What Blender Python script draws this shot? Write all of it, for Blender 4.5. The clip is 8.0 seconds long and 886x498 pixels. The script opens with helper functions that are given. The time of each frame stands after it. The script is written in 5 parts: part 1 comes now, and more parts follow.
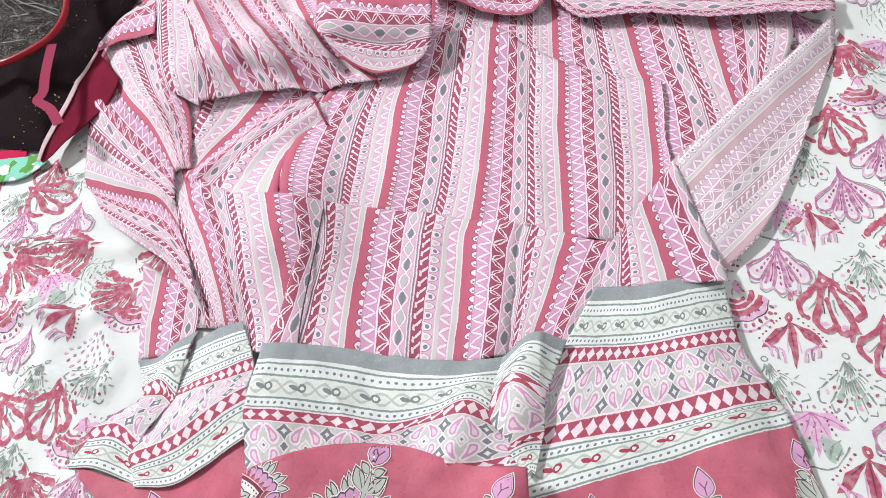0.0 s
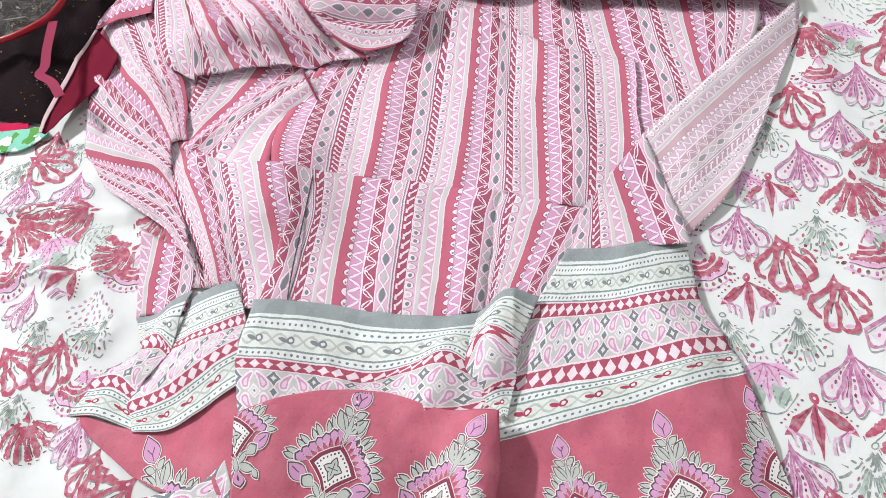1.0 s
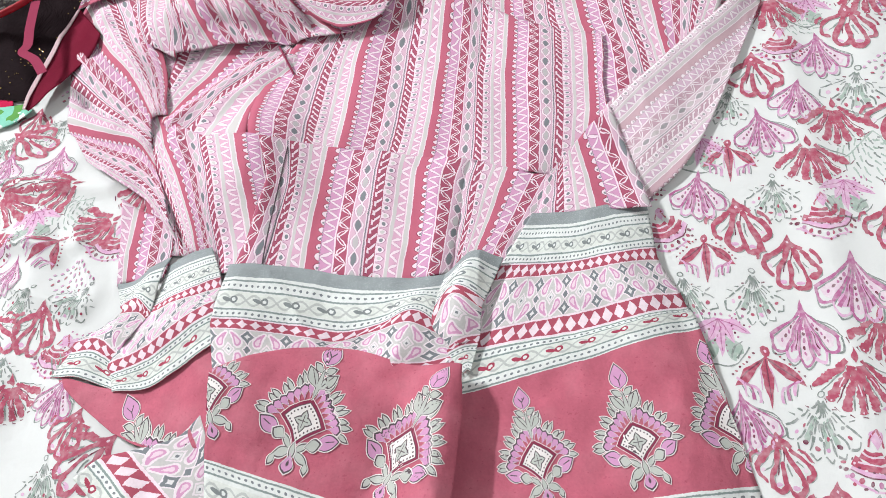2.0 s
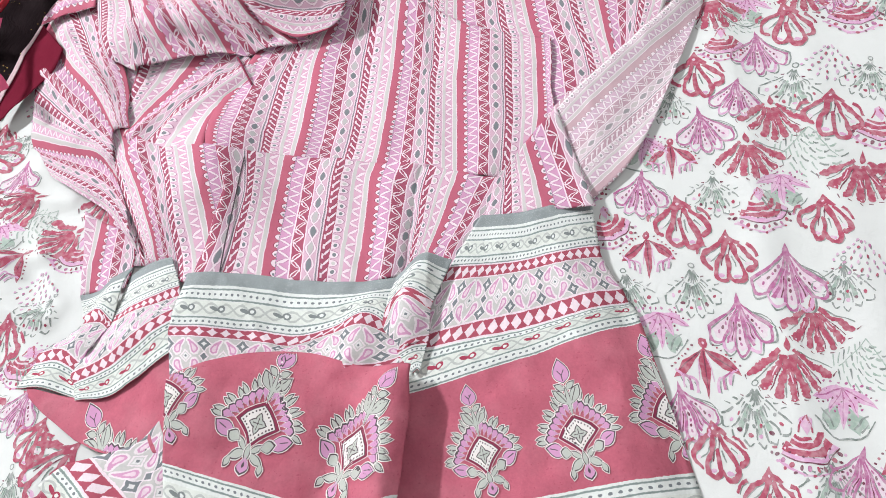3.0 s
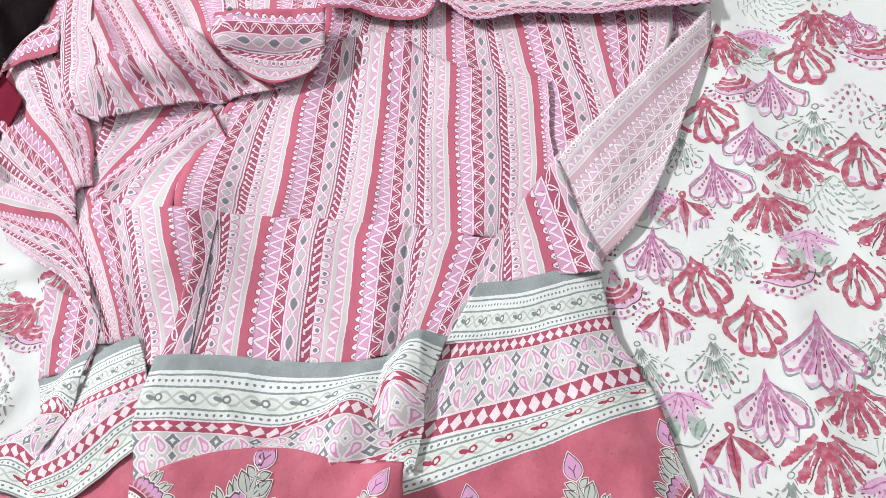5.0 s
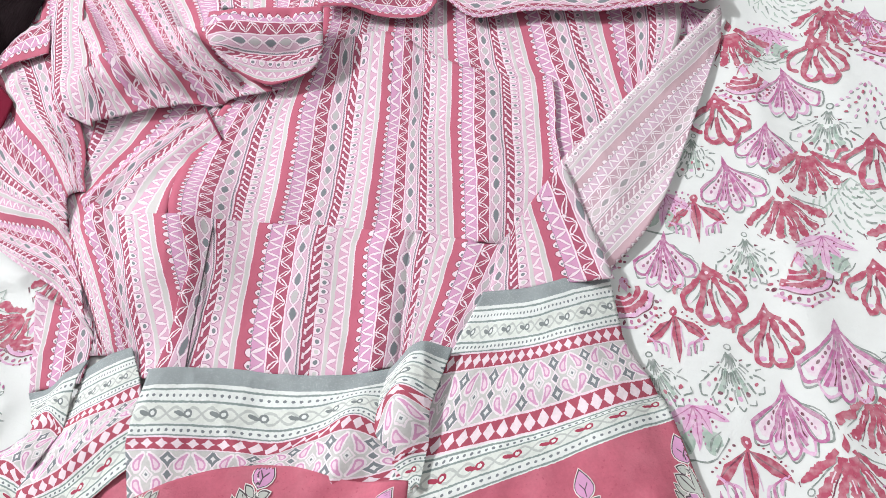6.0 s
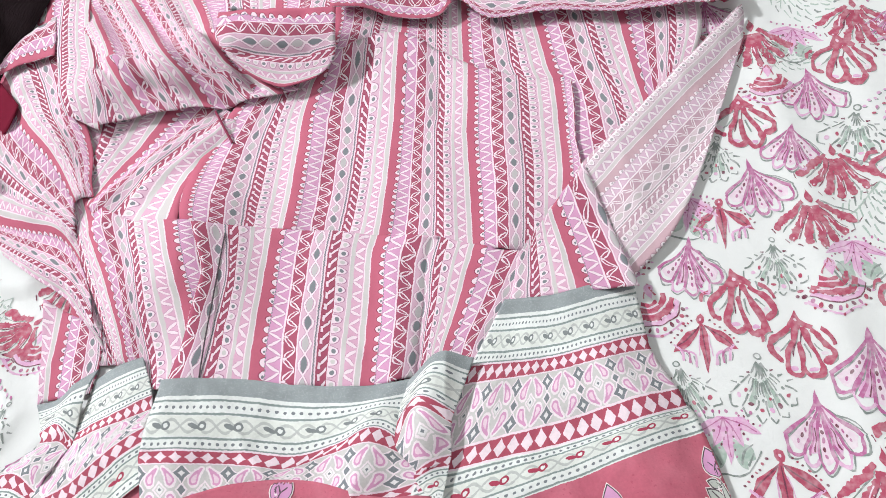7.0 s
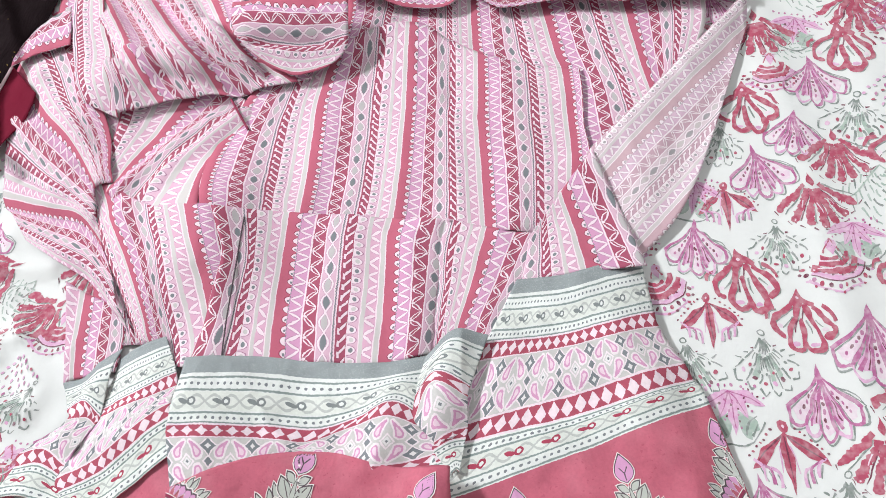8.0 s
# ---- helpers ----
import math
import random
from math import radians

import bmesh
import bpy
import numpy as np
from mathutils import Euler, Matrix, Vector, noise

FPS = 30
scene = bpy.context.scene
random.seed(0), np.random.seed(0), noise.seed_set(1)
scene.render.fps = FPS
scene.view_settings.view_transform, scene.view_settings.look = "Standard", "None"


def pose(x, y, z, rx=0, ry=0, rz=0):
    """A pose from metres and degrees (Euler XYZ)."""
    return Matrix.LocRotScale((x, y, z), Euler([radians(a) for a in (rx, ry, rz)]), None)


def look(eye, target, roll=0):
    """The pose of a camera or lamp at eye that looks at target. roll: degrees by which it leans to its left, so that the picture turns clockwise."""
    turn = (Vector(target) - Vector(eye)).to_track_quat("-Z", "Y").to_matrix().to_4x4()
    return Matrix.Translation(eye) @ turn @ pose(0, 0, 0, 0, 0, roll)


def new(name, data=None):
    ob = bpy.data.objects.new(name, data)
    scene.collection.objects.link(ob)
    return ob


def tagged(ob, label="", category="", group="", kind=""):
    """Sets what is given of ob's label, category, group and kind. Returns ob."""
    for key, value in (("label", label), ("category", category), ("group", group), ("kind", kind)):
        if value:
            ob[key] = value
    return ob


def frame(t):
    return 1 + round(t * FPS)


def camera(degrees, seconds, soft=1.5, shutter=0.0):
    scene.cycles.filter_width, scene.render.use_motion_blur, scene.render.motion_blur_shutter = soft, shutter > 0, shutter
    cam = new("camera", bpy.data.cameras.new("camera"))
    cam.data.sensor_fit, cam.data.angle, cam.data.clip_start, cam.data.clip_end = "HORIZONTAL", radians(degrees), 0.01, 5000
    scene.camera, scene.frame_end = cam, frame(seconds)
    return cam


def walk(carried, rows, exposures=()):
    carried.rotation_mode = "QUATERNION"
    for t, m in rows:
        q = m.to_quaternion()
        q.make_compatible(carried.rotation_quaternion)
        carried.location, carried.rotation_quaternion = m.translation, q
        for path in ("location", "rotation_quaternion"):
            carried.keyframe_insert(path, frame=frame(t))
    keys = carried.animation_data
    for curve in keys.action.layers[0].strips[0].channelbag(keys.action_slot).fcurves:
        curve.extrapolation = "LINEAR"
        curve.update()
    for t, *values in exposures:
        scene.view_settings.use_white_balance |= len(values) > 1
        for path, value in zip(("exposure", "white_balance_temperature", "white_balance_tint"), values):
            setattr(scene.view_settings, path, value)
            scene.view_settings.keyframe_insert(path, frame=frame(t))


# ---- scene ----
cam = camera(66.0, 8.0, soft=0.9)
PATH = [
    (0, (0.057, -0.379, 0.594), (-0.128, 0.671, -1.099), -16.5),
    (0.5, (0.057, -0.405, 0.602), (-0.128, 0.639, -1.094), -16.2),
    (1, (0.069, -0.429, 0.61), (-0.101, 0.61, -1.09), -15.5),
    (1.5, (0.08, -0.453, 0.612), (-0.087, 0.58, -1.092), -15.5),
    (1.7, (0.087, -0.459, 0.611), (-0.084, 0.563, -1.099), -15.8),
    (2.8, (0.128, -0.486, 0.621), (-0.013, 0.542, -1.088), -16.0),
    (3, (0.142, -0.479, 0.625), (-0.008, 0.538, -1.09), -16.7),
    (3.5, (0.158, -0.458, 0.62), (0.018, 0.571, -1.09), -16.7),
    (4, (0.159, -0.431, 0.606), (0.027, 0.603, -1.1), -16.6),
    (4.5, (0.152, -0.408, 0.601), (0.022, 0.63, -1.104), -16.8),
    (6, (0.145, -0.372, 0.584), (0.016, 0.655, -1.127), -17.4),
    (6.5, (0.133, -0.36, 0.576), (0.006, 0.664, -1.136), -17.4),
    (7, (0.128, -0.356, 0.575), (-0.002, 0.672, -1.136), -17.6),
    (7.5, (0.127, -0.361, 0.576), (0.001, 0.667, -1.135), -17.5),
    (8, (0.111, -0.374, 0.59), (-0.013, 0.637, -1.131), -17.5),
]
walk(cam, [(t, look(eye, target, roll)) for t, eye, target, roll in PATH])

# ---- world and light: a closed room lit by a tube lamp and an added square fill on the ceiling ----
world = bpy.data.worlds.new("world")
world.use_nodes = True
world.node_tree.nodes["Background"].inputs[0].default_value = (0.9, 0.95, 1.0, 1)
world.node_tree.nodes["Background"].inputs[1].default_value = 0.05
scene.world = world
scene.view_settings.exposure = 0.0


def area_lamp(name, place, target, sx, sy, watts, colour):
    lamp = bpy.data.lights.new(name, "AREA")
    lamp.shape, lamp.size, lamp.size_y, lamp.energy, lamp.color = "RECTANGLE", sx, sy, watts, colour
    ob = new(name, lamp)
    ob.matrix_world = look(place, target)
    return ob


area_lamp("tube_light", (-3.00, 1.95, 3.42), (0, 0, 0), 0.9, 0.12, 268, (0.95, 0.97, 1.0))
# added fill: lifts the shadows and evens out brightness from left to right
area_lamp("fill_light", (1.30, -0.2, 3.52), (1.30, -0.2, 0), 1.2, 1.2, 24, (0.95, 0.97, 1.0))

# ---- node arithmetic ----


class Val:
    """A number in a node tree, with ordinary arithmetic."""

    def __init__(self, tree, socket):
        self.tree, self.socket = tree, socket

    def op(self, kind, *others):
        node = self.tree.nodes.new("ShaderNodeMath")
        node.operation = kind
        for slot, value in zip(node.inputs, (self, *others)):
            if isinstance(value, Val):
                self.tree.links.new(value.socket, slot)
            else:
                slot.default_value = value
        return Val(self.tree, node.outputs[0])

    def __add__(self, o): return self.op("ADD", o)
    def __sub__(self, o): return self.op("SUBTRACT", o)
    def __mul__(self, o): return self.op("MULTIPLY", o)
    def __truediv__(self, o): return self.op("DIVIDE", o)
    def __lt__(self, o): return self.op("LESS_THAN", o)
    def __gt__(self, o): return self.op("GREATER_THAN", o)
    def __pow__(self, o): return self.op("POWER", o)
    def size(self): return self.op("ABSOLUTE")
    def fract(self): return self.op("FRACT")
    def sin(self): return self.op("SINE")
    def odd(self): return (self * 0.5).fract() > 0.5
    def band(self, lo, hi): return (self > lo) * (self < hi)
    def join(self, o): return self.op("MAXIMUM", o)


class Cloth:
    """A printed cotton: paint() lays colours over one another, done() adds the weave."""

    def __init__(self, name, base, scale=1.0):
        self.mat = bpy.data.materials.new(name)
        self.mat.use_nodes = True
        self.tree = self.mat.node_tree
        self.bsdf = self.tree.nodes["Principled BSDF"]
        self.colour = None
        rgb = self.tree.nodes.new("ShaderNodeRGB")
        rgb.outputs[0].default_value = (*base, 1)
        self.colour = rgb.outputs[0]
        uv = self.tree.nodes.new("ShaderNodeUVMap")
        uv.uv_map = "print"
        split = self.tree.nodes.new("ShaderNodeSeparateXYZ")
        self.tree.links.new(uv.outputs[0], split.inputs[0])
        self.u, self.v = Val(self.tree, split.outputs[0]), Val(self.tree, split.outputs[1])
        where = self.tree.nodes.new("ShaderNodeTexCoord")
        self.place = where.outputs["Object"]

    def noise(self, scale, detail=2.0):
        node = self.tree.nodes.new("ShaderNodeTexNoise")
        node.inputs["Scale"].default_value, node.inputs["Detail"].default_value = scale, detail
        self.tree.links.new(self.place, node.inputs["Vector"])
        return Val(self.tree, node.outputs[0])

    def paint(self, mask, colour):
        mix = self.tree.nodes.new("ShaderNodeMix")
        mix.data_type = "RGBA"
        if isinstance(mask, Val):
            self.tree.links.new(mask.socket, mix.inputs[0])
        else:
            mix.inputs[0].default_value = mask
        self.tree.links.new(self.colour, mix.inputs[6])
        mix.inputs[7].default_value = (*colour, 1)
        self.colour = mix.outputs[2]

    def done(self, rough=0.85, weave=900.0, relief=0.36, uneven=0.10):
        # hand-printed colour lies unevenly: two scales of variation in strength
        patch, grain = self.noise(38, 3), self.noise(420, 2)
        strength = (patch - 0.5) * (uneven * 2) + (grain - 0.5) * uneven + 1.0
        hsv = self.tree.nodes.new("ShaderNodeHueSaturation")
        self.tree.links.new(self.colour, hsv.inputs["Color"])
        self.tree.links.new(strength.socket, hsv.inputs["Value"])
        self.tree.links.new(hsv.outputs[0], self.bsdf.inputs["Base Color"])
        self.bsdf.inputs["Roughness"].default_value = rough
        self.bsdf.inputs["Specular IOR Level"].default_value = 0.25
        height = self.noise(weave, 2) * 0.0006 + self.noise(60, 3) * 0.004 + self.noise(22, 3) * 0.009
        bump = self.tree.nodes.new("ShaderNodeBump")
        bump.inputs["Strength"].default_value = relief
        bump.inputs["Distance"].default_value = 1.0
        self.tree.links.new(height.socket, bump.inputs["Height"])
        self.tree.links.new(bump.outputs[0], self.bsdf.inputs["Normal"])
        return self.mat


WHITE, LILAC, RED, MAROON = (0.76, 0.64, 0.69), (0.58, 0.29, 0.455), (0.47, 0.115, 0.175), (0.36, 0.08, 0.135)
GREY, SLATE, SAGE, PALE = (0.47, 0.44, 0.445), (0.19, 0.205, 0.22), (0.40, 0.44, 0.41), (0.62, 0.40, 0.50)
CREAM, FIELD = (0.70, 0.72, 0.70), (0.47, 0.115, 0.165)
STEP = 0.0128
SHOWN = dict(white=WHITE, lilac=LILAC, red=RED, maroon=MAROON, grey=GREY, slate=SLATE, pale=PALE, dusk=(0.36, 0.17, 0.27), deep=(0.22, 0.035, 0.07), mist=(0.545, 0.515, 0.505))
# the wrong side of the cloth: the dyes show through paler and greyer
BEHIND = dict(white=(0.78, 0.70, 0.73), lilac=(0.60, 0.42, 0.52), red=(0.53, 0.36, 0.40), maroon=(0.50, 0.33, 0.385), grey=(0.53, 0.48, 0.48), slate=(0.34, 0.32, 0.33), pale=(0.63, 0.51, 0.555), dusk=(0.42, 0.28, 0.35), deep=(0.37, 0.22, 0.27), mist=(0.60, 0.55, 0.55))


def stripes(name, dye=SHOWN):
    """The striped print: u counts repeats across, v is metres along."""
    c = Cloth(name, dye["pale"])
    wob = (c.noise(55, 2) - 0.5) * 0.024 + (c.noise(420, 1) - 0.5) * 0.011
    x = (c.u + wob).fract()
    slip = (c.noise(45, 2) - 0.5) * 0.5 + (c.noise(380, 1) - 0.5) * 0.07

    def beat(pitch):
        return c.v / (STEP * pitch) + slip

    def mark(field, limit, ink="white", edge="dusk", rim=0.06, where=None):
        """A printed mark with a fine dark line painted round it to crispen its edge."""
        for reach, tone in ((limit + rim, edge), (limit, ink)):
            mask = field < reach
            c.paint(mask if where is None else mask * where, dye[tone])

    def leaf(y, t, fat):
        """Leaf-shaped strokes leaning to and fro across a band: below zero inside."""
        return (y - t).size() - ((t * (t * -1 + 1)) * 4).op("MAXIMUM", 0.0) ** 0.6 * fat

    # rose band with a row of white drops along its edge, and a dark stitched line
    c.paint(x.band(0.0, 0.130), dye["red"])
    q = beat(0.76)
    f = q.fract()
    a, b = (x - 0.128) / 0.046, (f - 0.5) / 0.36
    drop = a * a + b * b * ((x - 0.128).size() * 8 + 0.9)
    mark(drop, 0.86, "white", "deep", 0.36, x.band(0.07, 0.131))
    c.paint((((x - 0.117) / 0.012) ** 2 + ((f - 0.58) / 0.13) ** 2 < 1) * (((q.op("FLOOR") * 0.37).fract()) > 0.35), dye["slate"])
    # lilac band with leaning leaves
    c.paint(x.band(0.130, 0.268), dye["lilac"])
    c.paint(x.band(0.130, 0.139) * ((q * 3).fract() < 0.6), dye["slate"])
    t = (beat(1.05).fract() * 2 - 1).size()
    mark(leaf((x - 0.146) / 0.112, t, 0.225), 0.0, rim=0.07, where=x.band(0.142, 0.262))
    c.paint(x.band(0.266, 0.283), dye["white"])
    # maroon band with outlined leaves
    c.paint(x.band(0.283, 0.412), dye["maroon"])
    p = beat(1.42).fract()
    tent = (p * 2 - 1).size()
    y = (x - 0.292) / 0.112
    mark((y - tent ** 2.2).size(), 0.090, edge="deep", rim=0.04, where=y.band(0.0, 1.0))
    mark((y - tent ** 0.58).size(), 0.085, edge="deep", rim=0.04, where=y.band(0.0, 1.0) * (tent > 0.03))
    mark(((x - 0.302) / 0.026) ** 2 + ((p - 0.5).size() / 0.06) ** 2, 0.9, edge="deep", rim=0.5, where=x > 0.286)
    c.paint(x.band(0.412, 0.424), dye["white"])
    # chain of ovals
    o = beat(1.46)
    d = (x - 0.490).size() / 0.046
    w = (o * math.pi).sin().size() ** 1.25
    c.paint((d < w * 0.66) * x.band(0.43, 0.55), dye["grey"])
    c.paint((d < w * 0.62) * ((o.op("FLOOR") * 0.5).fract() > 0.25) * x.band(0.43, 0.55), dye["slate"])
    mark((d - w).size(), 0.20, rim=0.07, where=x.band(0.432, 0.548))
    c.paint(x.band(0.556, 0.566), dye["white"])
    saw = ((beat(0.22).fract() * 2 - 1).size() - 0.5) * 0.008
    c.paint((x + saw - 0.574).size() < 0.006, dye["slate"])
    c.paint(x.band(0.584, 0.596), dye["white"])
    # maroon band with hooked strokes
    c.paint(x.band(0.596, 0.692), dye["maroon"])
    k = (beat(0.86) + (x - 0.644).op("MAXIMUM", -0.012) / 0.096 * 1.05).fract()
    mark((k - 0.3).size(), 0.15, edge="deep", rim=0.07, where=x.band(0.632, 0.684))
    mark((k - 0.5).size(), 0.27, edge="deep", rim=0.06, where=x.band(0.612, 0.633))
    c.paint(x.band(0.691, 0.700), dye["white"])
    # pale band of dotted scallops
    g = beat(0.78)
    f = g.fract()
    a, b = (x - 0.700) / 0.084, (f - 0.5) / 0.43
    mark(a * a + b * b, 0.84, rim=0.22, where=x > 0.70)
    a, b = (x - 0.736) / 0.021, (f - 0.5) / 0.21
    c.paint(a * a + b * b < 1, dye["mist"])
    c.paint((a * a + b * b < 0.9) * ((g.op("FLOOR") * 0.41).fract() > 0.45), dye["slate"])
    c.paint(x.band(0.797, 0.806), dye["white"])
    c.paint(x.band(0.806, 0.842), dye["mist"])
    # pink band of paired leaves
    c.paint(x.band(0.842, 0.938), (0.62, 0.36, 0.48) if dye is SHOWN else dye["lilac"])
    t = (beat(1.2).fract() * 2 - 1).size()
    mark(leaf((x - 0.848) / 0.078, t * 1.15, 0.33), 0.0, rim=0.07, where=x.band(0.845, 0.928))
    c.paint(x.band(0.934, 0.946), dye["white"])
    c.paint(x.band(0.946, 0.990), dye["mist"])
    c.paint(x.band(0.990, 1.0), dye["white"])
    return c.done()


WIDE = 0.162


def border(name):
    """The hem border: u is metres along, v counts border widths down from the slate band; past 1 lies the plain rose field."""
    c = Cloth(name, CREAM)
    w = c.v + (c.noise(40, 2) - 0.5) * 0.012 + (c.noise(430, 1) - 0.5) * 0.008
    s = c.u + (c.noise(50, 2) - 0.5) * 0.0025 + (c.noise(400, 1) - 0.5) * 0.0012

    def dots(at, gap=0.0057, r=0.0013):
        a, b = ((s / gap).fract() - 0.5) * gap, (w - at) * WIDE
        c.paint(a * a + b * b < r * r, SLATE)

    def rule(at, half=0.0062):
        c.paint((w - at).size() < half, SAGE)
        c.paint((w - at).size() < half * 0.7, (0.22, 0.27, 0.26))

    def vine(at, colour):
        gap = 0.0285
        c.paint((w - at).size() < 0.048, (0.66, 0.68, 0.64))
        wave = (s * (2 * math.pi / gap)).sin()
        for sign in (1, -1):
            c.paint(((w - at) - wave * (0.030 * sign)).size() < 0.0075, (0.46, 0.48, 0.46))
        a, b = ((s / gap).fract() - 0.5) * gap, (w - at) * WIDE
        c.paint((((a - 0.003) * (a - 0.003)) + b * b) < 0.0036 ** 2, colour)
        tail = (a + 0.004) * 0.94 + b * 0.34
        across = (b * 0.94 - (a + 0.004) * 0.34)
        c.paint(((tail / 0.0046) * (tail / 0.0046) + (across / 0.0019) * (across / 0.0019)) < 1, colour)
        c.paint((((a - 0.003) * (a - 0.003)) + b * b) < 0.0018 ** 2, CREAM)

    def diamonds(at):
        c.paint((w - at).size() < 0.043, (0.38, 0.075, 0.115))
        a = ((s / 0.0118).fract() - 0.5).size() * 2
        c.paint((a * 1.12 + (w - at).size() / 0.038) < 1, WHITE)
        c.paint(((w - at).size() - 0.046).size() < 0.005, WHITE)

    c.paint(w < 0.085, (0.27, 0.30, 0.305))
    c.paint((w < 0.085) * (c.noise(900, 1) > 0.60) * 0.5, (0.42, 0.44, 0.44))
    for at in (0.110, 0.175, 0.290, 0.342, 0.765, 0.808, 0.915, 0.975):
        rule(at)
    for at in (0.1425, 0.316, 0.786, 0.945):
        dots(at)
    vine(0.232, (0.20, 0.22, 0.22))
    vine(0.862, (0.36, 0.05, 0.09))
    diamonds(0.395)
    c.paint(w.band(0.442, 0.655), (0.53, 0.51, 0.50))
    gap = 0.0348
    a = ((s / gap).fract() - 0.5).size()
    b = ((w - 0.548) * (WIDE / gap)).size()
    inside = w.band(0.448, 0.648)

    def petal(fx, fy, tx, ty, fat):
        """A drop from its round end to its tip: below zero inside."""
        dx, dy = tx - fx, ty - fy
        px, py = a - fx, b - fy
        t = ((px * dx + py * dy) / (dx * dx + dy * dy)).op("MAXIMUM", 0.0).op("MINIMUM", 1.0)
        ox, oy = px - t * dx - t * (t * -1 + 1) * 0.10, py - t * dy
        return (ox * ox + oy * oy) ** 0.5 + t * (fat * 0.78) - fat

    drop = petal(0.245, 0.175, 0.075, 0.40, 0.100)
    ring = (a - 0.5).size() ** 0.8 + (b - 0.315).size() ** 0.8
    knot = (a - 0.5).size() + b
    eye = a + b
    for field, rim in ((drop, 0.045), (ring - 0.265, 0.05), (knot - 0.095, 0.05), (eye - 0.125, 0.05)):
        c.paint((field < rim) * inside, (0.76, 0.68, 0.71))
    c.paint((drop < 0.0) * inside, (0.60, 0.30, 0.47))
    c.paint((drop < -0.045) * inside, (0.75, 0.58, 0.66))
    c.paint((ring < 0.265) * inside, SLATE)
    c.paint((ring < 0.125) * inside, (0.70, 0.68, 0.68))
    c.paint((knot < 0.095) * inside, SLATE)
    c.paint((eye < 0.125) * inside, (0.55, 0.53, 0.52))
    c.paint((eye < 0.095) * inside, (0.70, 0.68, 0.68))
    c.paint((eye < 0.04) * inside, SLATE)
    diamonds(0.700)
    c.paint(w > 0.988, FIELD)
    cloud = ((c.noise(26, 4) - 0.45) * 4).op("MINIMUM", 1.0).op("MAXIMUM", 0.0)
    c.paint(cloud * (w > 0.988) * 0.35, (0.56, 0.21, 0.26))
    speck = c.noise(330, 1) > 0.70
    c.paint(speck * (w > 0.988) * 0.5, (0.36, 0.07, 0.11))
    c.paint(w > 1.78, CREAM)
    for off in (0.02, 0.075, 0.23):
        rule(1.78 + off)
    dots(1.78 + 0.048)
    vine(1.78 + 0.15, (0.20, 0.22, 0.22))
    c.paint(w > 1.78 + 0.26, MAROON)
    return c.done(uneven=0.24, relief=0.45)


def plain_cloth(name, colour, rough=0.85, uneven=0.10, weave=900.0, relief=0.25):
    return Cloth(name, colour).done(rough, weave, relief, uneven)


def ink(name, colour, washed=0.35):
    """Block-printing ink soaked into white cotton: strong at the edges, washed out in patches."""
    c = Cloth(name, colour)
    fade = ((c.noise(170, 2) - 0.42) * 4).op("MINIMUM", 1.0).op("MAXIMUM", 0.0)
    c.paint(fade * washed, (0.76, 0.72, 0.73))
    return c.done(uneven=0.16)


def simple(name, colour, rough=0.5, metal=0.0, bumpy=0.0, scale=60.0, glow=0.0, gloss=0.5):
    m = bpy.data.materials.new(name)
    m.use_nodes = True
    t = m.node_tree
    b = t.nodes["Principled BSDF"]
    b.inputs["Roughness"].default_value, b.inputs["Metallic"].default_value = rough, metal
    b.inputs["Specular IOR Level"].default_value = gloss
    n = t.nodes.new("ShaderNodeTexNoise")
    n.inputs["Scale"].default_value, n.inputs["Detail"].default_value = scale, 5
    ramp = t.nodes.new("ShaderNodeMix")
    ramp.data_type = "RGBA"
    ramp.inputs[6].default_value = (*[k * 0.8 for k in colour], 1)
    ramp.inputs[7].default_value = (*[min(1, k * 1.15) for k in colour], 1)
    t.links.new(n.outputs[0], ramp.inputs[0])
    t.links.new(ramp.outputs[2], b.inputs["Base Color"])
    if bumpy:
        bump = t.nodes.new("ShaderNodeBump")
        bump.inputs["Strength"].default_value, bump.inputs["Distance"].default_value = bumpy, 0.002
        t.links.new(n.outputs[0], bump.inputs["Height"])
        t.links.new(bump.outputs[0], b.inputs["Normal"])
    if glow:
        b.inputs["Emission Color"].default_value, b.inputs["Emission Strength"].default_value = (1, 0.97, 0.93, 1), glow
    return m


STRIPE = stripes("striped_cotton")
STRIPE_BACK = stripes("striped_cotton_wrong_side", BEHIND)
BORDER = border("border_cotton")
SHEET = plain_cloth("white_cotton_sheet", (0.69, 0.70, 0.685), uneven=0.03, relief=0.22)
LINING = plain_cloth("rose_lining", (0.16, 0.014, 0.032), uneven=0.14)
LINING.node_tree.nodes["Principled BSDF"].inputs["Specular IOR Level"].default_value = 0.02
PIPING = plain_cloth("pale_edge", (0.55, 0.40, 0.42))
INK_RED, INK_DARK = ink("ink_rose_red", (0.40, 0.075, 0.125), 0.22), ink("ink_maroon", (0.17, 0.045, 0.075), 0.25)
INK_LILAC, INK_PINK = ink("ink_lilac", (0.64, 0.36, 0.54)), ink("ink_magenta", (0.43, 0.13, 0.28))
INK_PALE = ink("ink_pale_lilac", (0.70, 0.56, 0.64), 0.6)
INK_SAGE, INK_MINT = ink("ink_sage", (0.21, 0.245, 0.225), 0.35), ink("ink_mint", (0.35, 0.44, 0.38), 0.3)
FLOWER_LILAC = plain_cloth("flower_lilac", (0.58, 0.29, 0.48), uneven=0.12)
FLOWER_SAGE = plain_cloth("flower_sage", (0.47, 0.49, 0.45), uneven=0.12)
FLOWER_WHITE = plain_cloth("flower_outline", (0.74, 0.70, 0.68), uneven=0.08)
